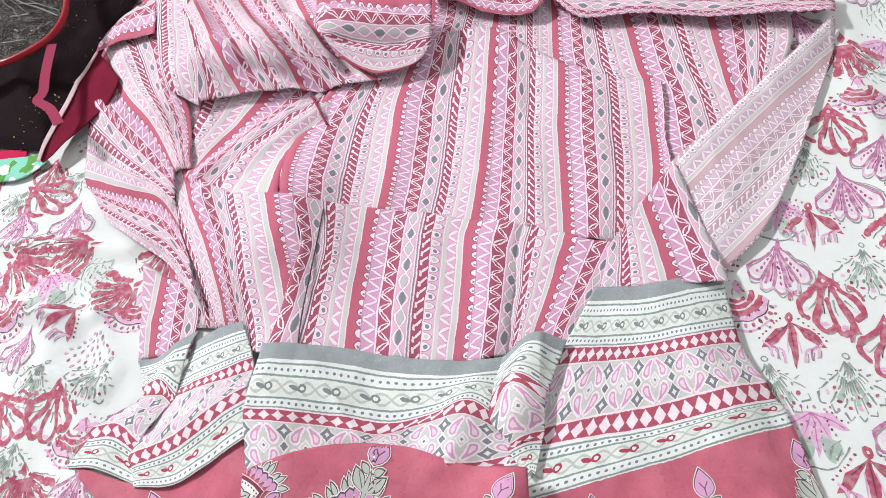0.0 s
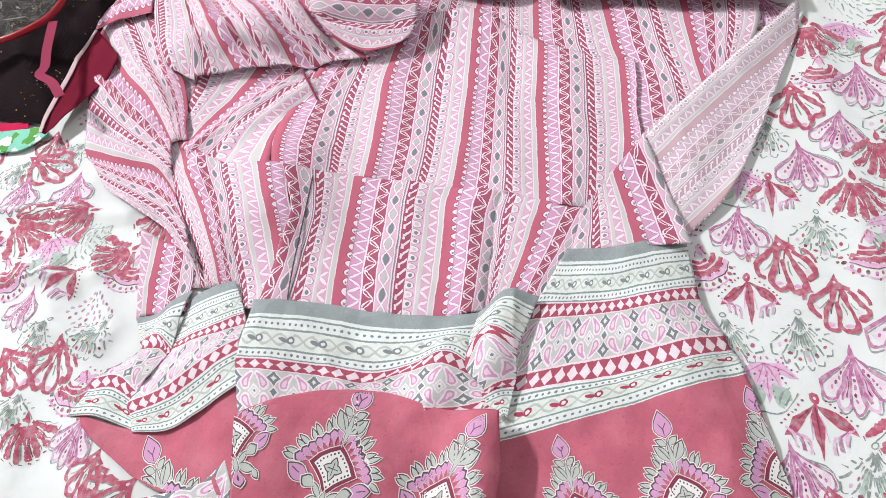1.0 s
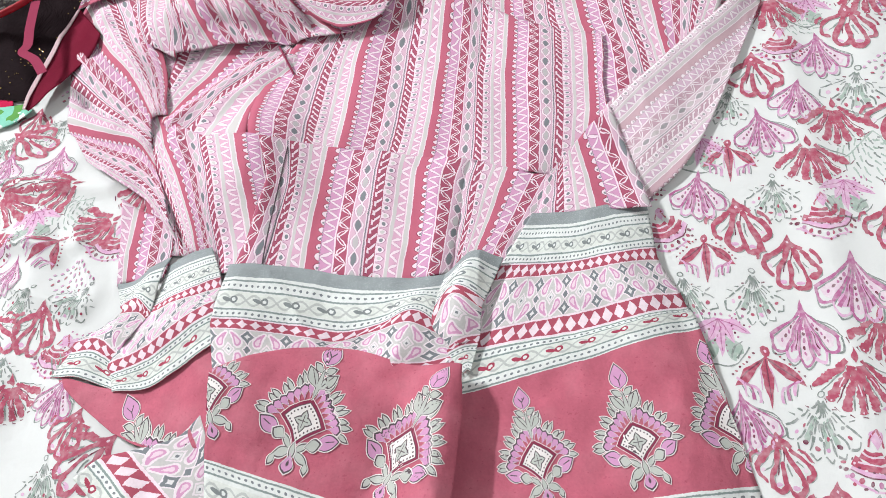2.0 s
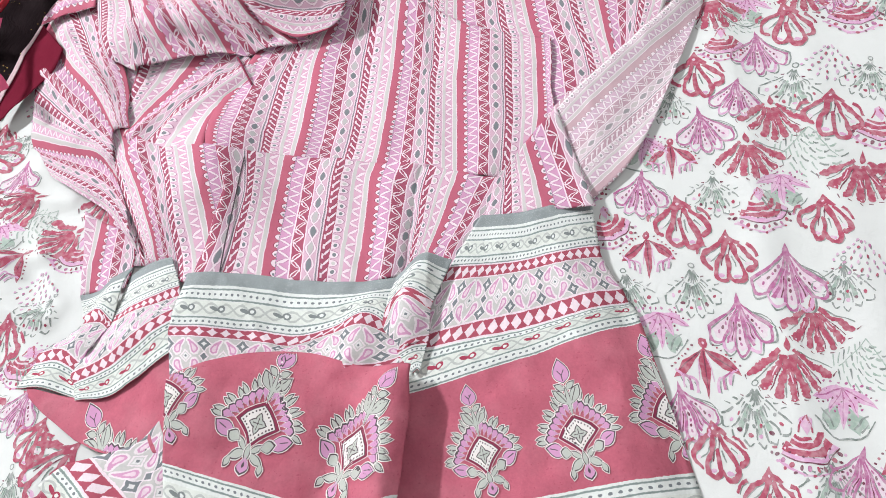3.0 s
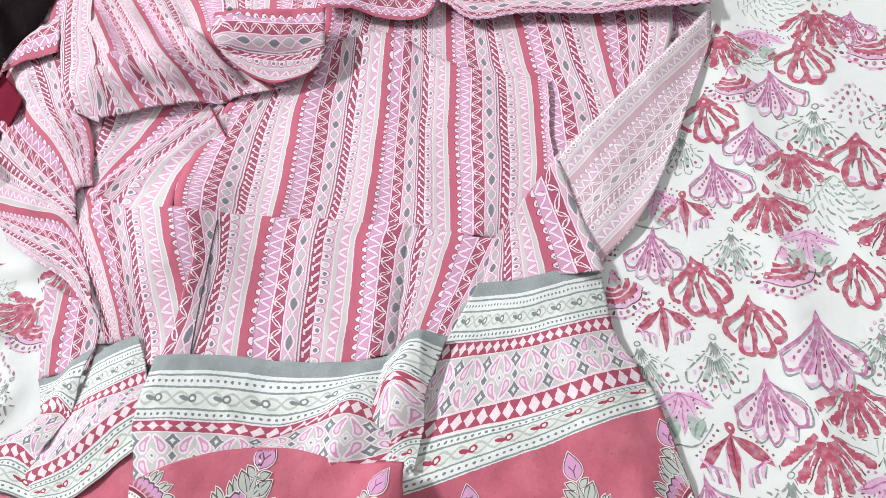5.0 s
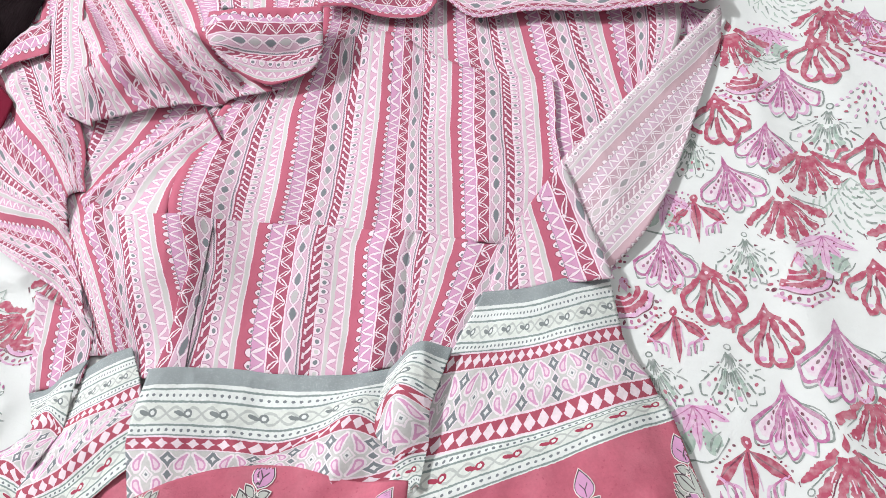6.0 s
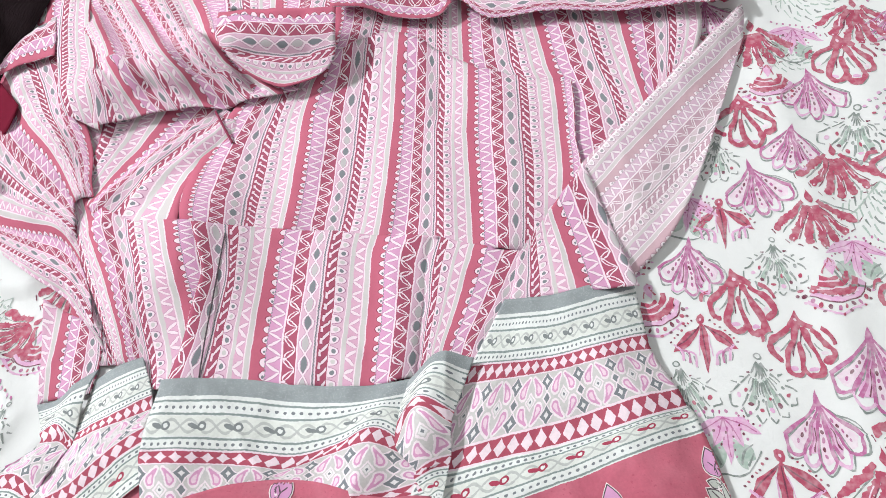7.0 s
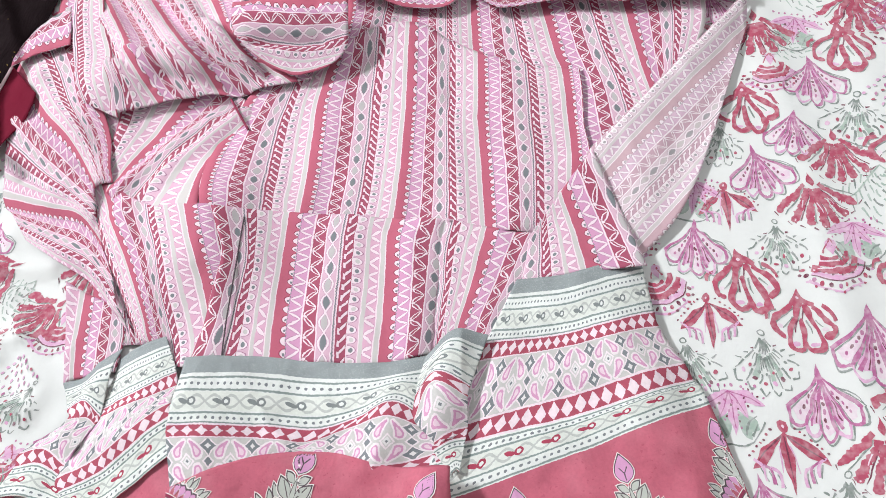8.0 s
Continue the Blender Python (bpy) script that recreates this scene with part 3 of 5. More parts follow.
def cone(p):
    p.layer = 1
    p.petal(0.02, -0.05, 2, 0.34, 0.10, l_, 0.72)
    p.stroke([(0.02, -0.05), (-0.06, 0.12), (-0.11, 0.24)], 0.028, r_)
    p.stroke([(0.02, -0.05), (0.10, 0.12), (0.14, 0.22)], 0.035, r_)
    p.stroke([(-0.20, 0.30), (-0.05, 0.36), (0.10, 0.32)], 0.08, r_, 0.05)
    p.stroke([(-0.26, 0.40), (-0.08, 0.47), (0.10, 0.44), (0.24, 0.30), (0.26, 0.20)], 0.11, r_, 0.10)
    p.stroke([(-0.38, 0.47), (-0.20, 0.57), (0.04, 0.60), (0.26, 0.52), (0.40, 0.32)], 0.14, r_, 0.11)
    p.layer = 0
    p.stroke([(-0.40, 0.57), (-0.16, 0.70), (0.10, 0.71), (0.34, 0.60), (0.50, 0.38)], 0.10, l_, 0.09)
    p.layer = 2
    p.stroke([(-0.24, 0.35), (-0.06, 0.41), (0.12, 0.38)], 0.028, w_)
    p.stroke([(-0.30, 0.50), (-0.08, 0.53), (0.14, 0.52), (0.30, 0.36)], 0.026, w_, 0.018)
    p.stroke([(-0.42, 0.62), (-0.16, 0.755), (0.12, 0.765), (0.38, 0.65), (0.55, 0.42)], 0.022, d_)
    for k in range(11):
        a = radians(-72 + 14 * k)
        p.dot(math.sin(a) * 0.42, 0.34 + math.cos(a) * 0.33, 0.022, w_ if k % 2 else d_)
        p.dot(math.sin(a) * 0.58, 0.36 + math.cos(a) * 0.50, 0.034, (r_, d_, p_)[k % 3], 0.045, -math.degrees(a))
        p.dot(math.sin(a + 0.1) * 0.64, 0.38 + math.cos(a + 0.1) * 0.58, 0.030, (d_, l_, r_)[k % 3], 0.024)
    p.layer = 0
    p.stroke([(-0.48, 0.72), (-0.18, 0.92), (0.14, 0.94), (0.46, 0.76)], 0.05, l_, 0.03)


def sepal(p):
    p.layer = 1
    p.dot(0, 0.06, 0.095, r_, 0.10)
    p.petal(0, 0.08, 0, 0.98, 0.10, r_, 0.6)
    p.petal(0.03, 0.16, 54, 0.82, 0.095, r_, 0.45)
    p.petal(-0.03, 0.16, -50, 0.80, 0.095, r_, 0.45)
    p.layer = 2
    p.dot(0.0, 0.05, 0.026, w_)
    p.stroke([(0, 0.2), (0.01, 0.9)], 0.03, d_, 0.015)
    p.stroke([(0.07, 0.20), (0.58, 0.56)], 0.03, d_, 0.015)
    p.stroke([(-0.07, 0.20), (-0.56, 0.56)], 0.03, d_, 0.015)
    for side in (-1, 1):
        for k in range(3):
            x, y = side * (0.20 + 0.13 * k), 0.92 - 0.05 * k
            p.stroke([(x, y), (x + side * 0.02, y - 0.20), (x + side * 0.16, y - 0.28)], 0.055, (l_, p_, l_)[k], 0.035)
            p.layer = 0
            p.stroke([(x + 0.04, y + 0.01), (x + side * 0.06, y - 0.18)], 0.022, s_)
            p.layer = 2
        for k in range(7):
            p.dot(side * (0.20 + 0.08 * k), 0.08 + 0.068 * k, 0.026, (d_, r_)[k % 2], 0.020)
        p.stroke([(side * 0.10, 0.34), (side * 0.14, 0.74)], 0.03, l_, 0.02)


def star(p):
    for a in (-58, -34, 34, 58):
        p.petal(0, 0.42, a * 0.9, 0.58, 0.12, m_, 0.3)
    p.layer = 1
    for a, L in ((0, 0.78), (-64, 0.70), (66, 0.74), (-30, 0.58), (32, 0.58)):
        p.petal(0, 0.10, a, L, 0.10, l_, 0.55)
        p.layer = 2
        ca, sa = math.cos(radians(a)), math.sin(radians(a))
        p.stroke([(0, 0.12), (sa * L * 0.85, 0.10 + ca * L * 0.85)], 0.026, p_, 0.014)
        for k in range(5):
            t = L * (0.3 + 0.14 * k)
            p.dot(sa * t + ca * 0.11, 0.10 + ca * t - sa * 0.11, 0.022, (p_, d_)[k % 2])
        p.layer = 1
    p.stroke([(-0.58, 0.70), (-0.3, 0.98), (0, 1.04), (0.3, 0.96), (0.60, 0.66)], 0.044, s_, 0.03)
    for k in range(8):
        p.dot(-0.52 + 0.148 * k, 0.02 + 0.02 * (k % 2), 0.028, p_)
    for side in (-1, 1):
        p.stroke([(side * 0.20, 0.86), (side * 0.32, 0.64), (side * 0.46, 0.56)], 0.042, s_, 0.025)
        p.stroke([(side * 0.32, 0.86), (side * 0.44, 0.70)], 0.038, s_, 0.02)


def dotted_fan(p):
    for k in range(6):
        n = 3 + k
        for i in range(n):
            a = radians(-58 + 116 * (i + 0.5) / n + 4 * (k % 2))
            t = 0.16 + 0.155 * k
            p.layer = 0
            p.dot(math.sin(a) * t + 0.02, math.cos(a) * t + 0.02, 0.026, s_, 0.05, -math.degrees(a) + 26)
            p.layer = 1
            p.dot(math.sin(a) * t, math.cos(a) * t, 0.030, (l_, p_, l_, r_)[(i + 2 * k) % 4], 0.046, -math.degrees(a) + 26)


def mint_fan(p):
    for k, a in enumerate((-56, -40, -24, -8, 8, 24, 40, 56)):
        for j in range(6):
            t = 0.20 + 0.15 * j + 0.03 * (k % 2)
            tilt = a + (62 if j % 2 else 48)
            x, y = math.sin(radians(a)) * t, 0.03 + math.cos(radians(a)) * t
            L = 0.05 + 0.012 * j
            dx, dy = math.sin(radians(tilt)) * L, math.cos(radians(tilt)) * L
            p.stroke([(x - dx, y - dy), (x, y + 0.015), (x + dx, y + dy)], 0.040, m_ if (j + k) % 3 else s_, 0.026)
    for side in (-1, 1):
        p.stroke([(0, 0.02), (side * 0.40, 0.44), (side * 0.66, 0.62)], 0.028, m_, 0.02)


PRINTED = []


def scatter(draw, places, slim):
    for x, y, turn, size in places:
        mid = (x + math.sin(radians(turn)) * size * 0.55, y - math.cos(radians(turn)) * size * 0.55)
        PRINTED.append(mid)
        p = Print(x, y, turn, size, sheet_height, INKS, slim=slim)
        draw(p)
        p.done("printed_motif", bed_sheet)


scatter(rose_fan, [(0.411, 0.100, -13, 0.066), (0.338, -0.092, -9, 0.062), (0.374, -0.143, -15, 0.057), (0.536, 0.011, -20, 0.067), (0.478, -0.119, -19, 0.055), (0.535, 0.153, -16, 0.068), (0.338, -0.372, -16, 0.050), (0.305, -0.328, -8, 0.050)], 0.84)
scatter(blob_fan, [(0.472, 0.018, -14, 0.057), (0.428, -0.028, -7, 0.057), (0.535, -0.076, -25, 0.061), (0.426, -0.228, -11, 0.050), (0.389, -0.263, -12, 0.056), (0.457, 0.196, -11, 0.063)], 0.84)
scatter(lilac_fan, [(0.489, 0.115, -13, 0.062), (0.446, 0.048, -22, 0.053), (0.393, 0.017, -6, 0.058), (0.312, -0.054, -15, 0.055), (0.422, -0.171, -13, 0.068), (0.362, -0.214, -11, 0.058), (0.286, -0.291, 1, 0.050), (0.418, -0.369, -25, 0.050)], 0.82)
scatter(sage_fan, [(0.513, 0.054, -25, 0.063), (0.593, 0.045, -24, 0.056), (0.375, 0.053, -27, 0.050), (0.382, -0.071, -15, 0.052), (0.265, -0.168, 0, 0.050), (0.330, -0.175, -10, 0.051), (0.470, -0.194, -22, 0.050), (0.351, -0.300, -17, 0.054), (0.390, -0.371, -18, 0.050)], 0.82)
scatter(mint_fan, [(0.497, -0.030, -19, 0.065), (0.458, -0.274, -23, 0.050), (0.486, 0.167, -17, 0.050)], 0.64)
scatter(cone, [(0.450, 0.128, -13, 0.052), (0.417, -0.102, -9, 0.054), (0.262, -0.092, -3, 0.051), (0.379, -0.338, -13, 0.050), (0.612, 0.151, -17, 0.068)], 0.92)
scatter(sepal, [(0.352, -0.017, -12, 0.052), (0.298, -0.130, -11, 0.050), (0.318, -0.252, -9, 0.055)], 0.8)
scatter(star, [(0.330, -0.005, -25, 0.050), (0.289, -0.213, -11, 0.050), (0.424, -0.310, -20, 0.050), (0.449, -0.082, -15, 0.050)], 0.82)
scatter(dotted_fan, [(0.560, 0.080, -21, 0.060), (0.495, -0.172, -23, 0.050)], 0.68)
scatter(star, [(0.501, 0.181, -24, 0.054)], 0.82)
scatter(blob_fan, [(0.571, 0.201, -16, 0.065)], 0.84)
scatter(mint_fan, [(0.537, 0.247, -20, 0.066)], 0.64)
scatter(lilac_fan, [(0.603, 0.177, -25, 0.052)], 0.82)
scatter(cone, [(0.572, -0.025, -20, 0.056)], 0.92)
scatter(rose_fan, [(-0.482, 0.199, -13, 0.050), (-0.511, 0.160, 53, 0.070), (-0.397, -0.108, -19, 0.058), (-0.472, -0.108, 31, 0.063), (-0.334, -0.232, -30, 0.048), (-0.294, -0.261, -56, 0.067)], 0.84)
scatter(sage_fan, [(-0.507, 0.157, -30, 0.048), (-0.438, 0.174, -43, 0.048), (-0.353, -0.089, -36, 0.048), (-0.414, -0.087, -37, 0.048), (-0.433, -0.159, -12, 0.048), (-0.364, -0.276, 2, 0.048)], 0.82)
scatter(lilac_fan, [(-0.433, 0.122, -6, 0.053), (-0.498, 0.122, -11, 0.053), (-0.448, -0.041, -21, 0.048), (-0.355, -0.196, -24, 0.048)], 0.82)
scatter(blob_fan, [(-0.390, 0.059, -74, 0.056), (-0.513, 0.063, 57, 0.070), (-0.335, 0.004, -64, 0.054), (-0.422, -0.185, 14, 0.048)], 0.84)
scatter(mint_fan, [(-0.376, 0.035, -48, 0.052)], 0.7)
scatter(star, [(-0.444, 0.029, 6, 0.057), (-0.344, -0.151, -26, 0.048)], 0.82)
scatter(cone, [(-0.335, -0.012, -20, 0.050), (-0.367, -0.148, -22, 0.050), (-0.495, 0.002, 22, 0.054)], 0.92)
scatter(sepal, [(-0.395, -0.022, -53, 0.050)], 0.8)
scatter(dotted_fan, [(-0.372, -0.051, -14, 0.048)], 0.74)


# the same print goes on over the rest of the sheet, in staggered rows
SHEET_Z = np.array([[v[2] for v in line] for line in SHEET_GRID])
KINDS = ((rose_fan, 0.84), (sage_fan, 0.82), (lilac_fan, 0.82), (blob_fan, 0.84), (cone, 0.92), (mint_fan, 0.7), (star, 0.82), (sepal, 0.8), (dotted_fan, 0.74))


def sheet_z(x, y):
    i, j = np.clip((x + 0.98) / 1.96 * NX, 0, NX - 1e-6), np.clip((y + 0.98) / 2.11 * NY, 0, NY - 1e-6)
    a, b = i.astype(int), j.astype(int)
    f, g = i - a, j - b
    return (SHEET_Z[b, a] * (1 - f) + SHEET_Z[b, a + 1] * f) * (1 - g) + (SHEET_Z[b + 1, a] * (1 - f) + SHEET_Z[b + 1, a + 1] * f) * g


templates = []
for draw, slim in KINDS:
    p = Print(0.0, 0.0, 0, 1.0, lambda x, y: 0.0, INKS, slim=slim, fineness=1.0)
    draw(p)
    me = bpy.data.meshes.new("template")
    p.bm.to_mesh(me)
    p.bm.free()
    templates.append((np.array([v.co for v in me.vertices]), [(tuple(f.vertices), f.material_index) for f in me.polygons]))
    bpy.data.meshes.remove(me)
rng = random.Random(4)
verts, faces, tones, base = [], [], [], 0
for row in range(42):
    for col in range(34):
        x = -0.90 + 0.0565 * (col + 0.5 * (row % 2)) + rng.uniform(-0.004, 0.004)
        y = 1.05 - 0.047 * row + rng.uniform(-0.004, 0.004)
        kind = (row * 4 + col * 2 + (row // 3)) % len(KINDS)
        if abs(x) > 0.89 or not -0.86 < y < 1.05:
            continue
        if any((x - a) ** 2 + (y - 0.027 - b) ** 2 < 0.048 ** 2 for a, b in PRINTED):
            continue
        # under the spread garment and the bag nothing of it shows
        if -0.30 < x < 0.24 and -0.36 < y < 0.34 or x < -0.42 and y > 0.22 and x > -0.80 and y < 0.75:
            continue
        co, polys = templates[kind]
        a, size = radians(-14 + rng.uniform(-7, 7)), 0.056 * rng.uniform(0.95, 1.1)
        px = x + (co[:, 0] * math.cos(a) + co[:, 1] * -math.sin(a)) * size
        py = y + (co[:, 0] * math.sin(a) + co[:, 1] * math.cos(a)) * size
        verts.append(np.column_stack([px, py, sheet_z(px, py) + 0.0004 + (co[:, 2] - 0.00025)]))
        faces += [tuple(base + k for k in f) for f, _ in polys]
        tones += [m for _, m in polys]
        base += len(co)
me = bpy.data.meshes.new("printed_pattern")
me.from_pydata(np.vstack(verts).tolist(), [], faces)
for m in INKS:
    me.materials.append(m)
me.polygons.foreach_set("material_index", tones)
pattern = new("printed_pattern", me)
pattern.parent = bed_sheet
tagged(pattern, "block-printed fans over the rest of the sheet", kind="stuff")

# ---- the garment ----
kurta = tagged(new("kurta"), "rose and lilac striped cotton kurta spread on a bed sheet", "kurta")
back = Panel([
    [(-0.287, -0.061), (-0.232, -0.074), (-0.178, -0.099), (-0.110, -0.120), (-0.012, -0.142), (0.092, -0.136)],
    [(-0.331, 0.096), (-0.259, 0.075), (-0.165, 0.036), (-0.082, 0.033), (0.016, 0.014), (0.118, -0.009)],
    [(-0.392, 0.296), (-0.291, 0.249), (-0.164, 0.228), (-0.069, 0.206), (0.024, 0.181), (0.131, 0.151)],
    [(-0.422, 0.549), (-0.331, 0.518), (-0.202, 0.475), (-0.081, 0.433), (0.042, 0.381), (0.154, 0.354)],
], [-2, -1, 0, 1, 2, 3], lift=-0.0055, seed=0, rough=0.5)
back.ob = back.build("back_panel", STRIPE, kurta)
shoulder = Panel([
    [(-0.038, 0.196), (0.056, 0.170), (0.132, 0.132), (0.222, 0.054), (0.315, 0.037), (0.299, 0.019)],
    [(-0.023, 0.257), (0.073, 0.271), (0.141, 0.207), (0.235, 0.153), (0.317, 0.104), (0.337, 0.079)],
    [(-0.007, 0.288), (0.078, 0.298), (0.144, 0.243), (0.233, 0.197), (0.320, 0.171), (0.379, 0.149)],
    [(0.004, 0.323), (0.084, 0.326), (0.150, 0.289), (0.234, 0.253), (0.325, 0.233), (0.410, 0.206)],
    [(0.006, 0.420), (0.095, 0.392), (0.161, 0.370), (0.235, 0.345), (0.332, 0.311), (0.424, 0.280)],
], [1, 2, 3, 4, 5, 6], lift=-0.003, seed=3.4)
shoulder.ob = shoulder.build("shoulder_panel", STRIPE, kurta)
yoke = Panel([
    [(-0.168, 0.051), (-0.072, 0.038), (0.023, 0.008), (0.114, -0.022), (0.193, -0.045), (0.215, -0.050)],
    [(-0.172, 0.105), (-0.063, 0.088), (0.037, 0.065), (0.122, 0.046), (0.216, 0.044), (0.235, 0.039)],
    [(-0.167, 0.155), (-0.054, 0.151), (0.048, 0.123), (0.129, 0.112), (0.223, 0.087), (0.239, 0.083)],
    [(-0.142, 0.206), (-0.046, 0.195), (0.056, 0.170), (0.137, 0.159), (0.230, 0.133), (0.248, 0.128)],
    [(-0.109, 0.248), (-0.020, 0.266), (0.075, 0.288), (0.147, 0.220), (0.234, 0.168), (0.253, 0.162)],
], [0, 1, 2, 3, 4, 4.3], lift=0.002, seed=6.8, folds=[(-0.023, 0.225, -0.067, 0.046, 0.005, 0.02), (0.075, 0.262, 0.026, 0.017, 0.004, 0.02), (0.179, 0.167, 0.144, -0.024, 0.004, 0.02), (0.115, 0.268, 0.106, 0.153, -0.004, 0.01)], stretch=1.1)
yoke.ob = yoke.build("yoke_panel", STRIPE, kurta)
side = Panel([
    [(-0.319, 0.134), (-0.309, 0.147), (-0.238, 0.087), (-0.186, 0.061), (-0.151, 0.051)],
    [(-0.309, 0.100), (-0.289, 0.093), (-0.229, 0.057), (-0.181, 0.035), (-0.149, 0.029)],
    [(-0.290, 0.044), (-0.259, 0.029), (-0.218, 0.018), (-0.173, -0.004), (-0.145, -0.008)],
    [(-0.257, -0.026), (-0.235, -0.035), (-0.210, -0.038), (-0.169, -0.036), (-0.141, -0.040)],
    [(-0.231, -0.083), (-0.223, -0.082), (-0.193, -0.111), (-0.158, -0.111), (-0.134, -0.114)],
], [-1.4, -1, -0.37, 0, 0.3], lift=0.003, seed=10.2, folds=[(-0.272, 0.083, -0.229, -0.069, 0.012, 0.018)])
side.ob = side.build("side_panel", STRIPE, kurta)
front = Panel([
    [(-0.154, 0.047), (-0.082, 0.041), (0.023, 0.012), (0.083, -0.005)],
    [(-0.147, 0.018), (-0.086, 0.013), (0.016, -0.013), (0.071, -0.035)],
    [(-0.145, -0.011), (-0.092, -0.024), (0.010, -0.055), (0.062, -0.070)],
    [(-0.161, -0.051), (-0.101, -0.069), (0.002, -0.101), (0.054, -0.103)],
    [(-0.179, -0.111), (-0.106, -0.121), (-0.006, -0.143), (0.044, -0.141)],
], [0.28, 1, 2, 2.55], lift=0.007, seed=13.6, folds=[(-0.149, 0.035, -0.16, -0.098, 0.004, 0.015), (-0.031, 0.007, -0.057, -0.124, 0.005, 0.02), (0.041, -0.016, 0.024, -0.14, 0.004, 0.015), (0.077, -0.012, 0.051, -0.131, -0.006, 0.008)])
front.ob = front.build("front_panel", STRIPE, kurta)
gore = Panel([
    [(0.078, -0.001), (0.116, -0.020), (0.156, -0.035), (0.177, -0.040)],
    [(0.066, -0.035), (0.103, -0.050), (0.141, -0.058), (0.161, -0.063)],
    [(0.060, -0.071), (0.089, -0.083), (0.124, -0.085), (0.144, -0.089)],
    [(0.052, -0.104), (0.074, -0.114), (0.107, -0.110), (0.127, -0.114)],
    [(0.043, -0.140), (0.062, -0.144), (0.091, -0.139), (0.110, -0.143)],
], [2.5, 3, 3.42, 3.7], lift=0.004, seed=17)
gore.ob = gore.build("gore_panel", STRIPE, kurta)
hip = Panel([
    [(0.160, -0.036), (0.195, 0.001), (0.237, 0.043)],
    [(0.152, -0.049), (0.197, -0.031), (0.244, -0.023)],
    [(0.145, -0.069), (0.198, -0.057), (0.248, -0.062)],
    [(0.137, -0.088), (0.198, -0.092), (0.252, -0.098)],
], [3.42, 4, 4.52], lift=0.01, seed=20.4)
hip.ob = hip.build("hip_panel", STRIPE, kurta)
flap = Panel([
    [(0.231, 0.043), (0.234, -0.026), (0.247, -0.087)],
    [(0.294, 0.087), (0.288, 0.011), (0.302, -0.043)],
    [(0.346, 0.128), (0.346, 0.068), (0.357, 0.033)],
    [(0.454, 0.213), (0.449, 0.192), (0.443, 0.173)],
], [0, 1.1, 2.2], lift=0.006, seed=23.8, folds=[(0.255, 0.05, 0.44, 0.195, 0.006, 0.015), (0.258, -0.09, 0.446, 0.174, -0.008, 0.026)], straight=(38, 0.076, 0.2), stretch=1.25)
flap.ob = flap.build("turned_back_flap", STRIPE_BACK, kurta, "pale wrong side of the striped cloth")
hem_right = Panel([
    [(0.133, -0.087), (0.188, -0.091), (0.251, -0.080)],
    [(0.095, -0.143), (0.172, -0.148), (0.247, -0.139)],
    [(0.083, -0.161), (0.169, -0.162), (0.247, -0.155)],
    [(0.050, -0.212), (0.162, -0.203), (0.258, -0.190)],
    [(0.037, -0.228), (0.159, -0.221), (0.261, -0.206)],
    [(0.013, -0.275), (0.154, -0.251), (0.267, -0.229)],
    [(-0.013, -0.380), (0.132, -0.375), (0.277, -0.369)],
    [(-0.020, -0.412), (0.127, -0.406), (0.279, -0.399)],
], [0.0, 0.1222, 0.2253], lift=0.013, seed=27.2, vs=[0, 0.345, 0.445, 0.652, 0.745, 0.99, 1.78, 2.0], folds=[(0.254, -0.082, 0.279, -0.39, -0.017, 0.03)], nu=24, nv=16)
hem_right.ob = hem_right.build("hem_panel", BORDER, kurta, "grey and rose border above a rose field")
hem_front = Panel([
    [(-0.180, -0.108), (-0.109, -0.118), (-0.057, -0.132), (-0.011, -0.142), (0.019, -0.145), (0.045, -0.144)],
    [(-0.181, -0.126), (-0.110, -0.134), (-0.060, -0.147), (-0.012, -0.157), (0.018, -0.158), (0.043, -0.156)],
    [(-0.186, -0.173), (-0.112, -0.182), (-0.064, -0.191), (-0.024, -0.188), (0.009, -0.183), (0.034, -0.204)],
    [(-0.186, -0.185), (-0.113, -0.194), (-0.073, -0.202), (-0.037, -0.197), (0.003, -0.196), (0.035, -0.213)],
    [(-0.180, -0.228), (-0.113, -0.232), (-0.082, -0.214), (-0.044, -0.226), (-0.008, -0.234), (0.046, -0.230)],
    [(-0.179, -0.244), (-0.113, -0.248), (-0.084, -0.224), (-0.044, -0.234), (-0.011, -0.242), (0.047, -0.238)],
    [(-0.176, -0.265), (-0.113, -0.269), (-0.088, -0.240), (-0.045, -0.252), (-0.015, -0.255), (0.048, -0.253)],
], [0.0, 0.0736, 0.1144, 0.1507, 0.1907, 0.2269], lift=0.013, seed=30.6, vs=[0, 0.085, 0.345, 0.44, 0.65, 0.74, 0.9], folds=[(0.007, -0.18, -0.011, -0.226, 0.008, 0.02)], nu=24, nv=16)
hem_front.ob = hem_front.build("hem_panel", BORDER, kurta, "grey and rose border of the front")
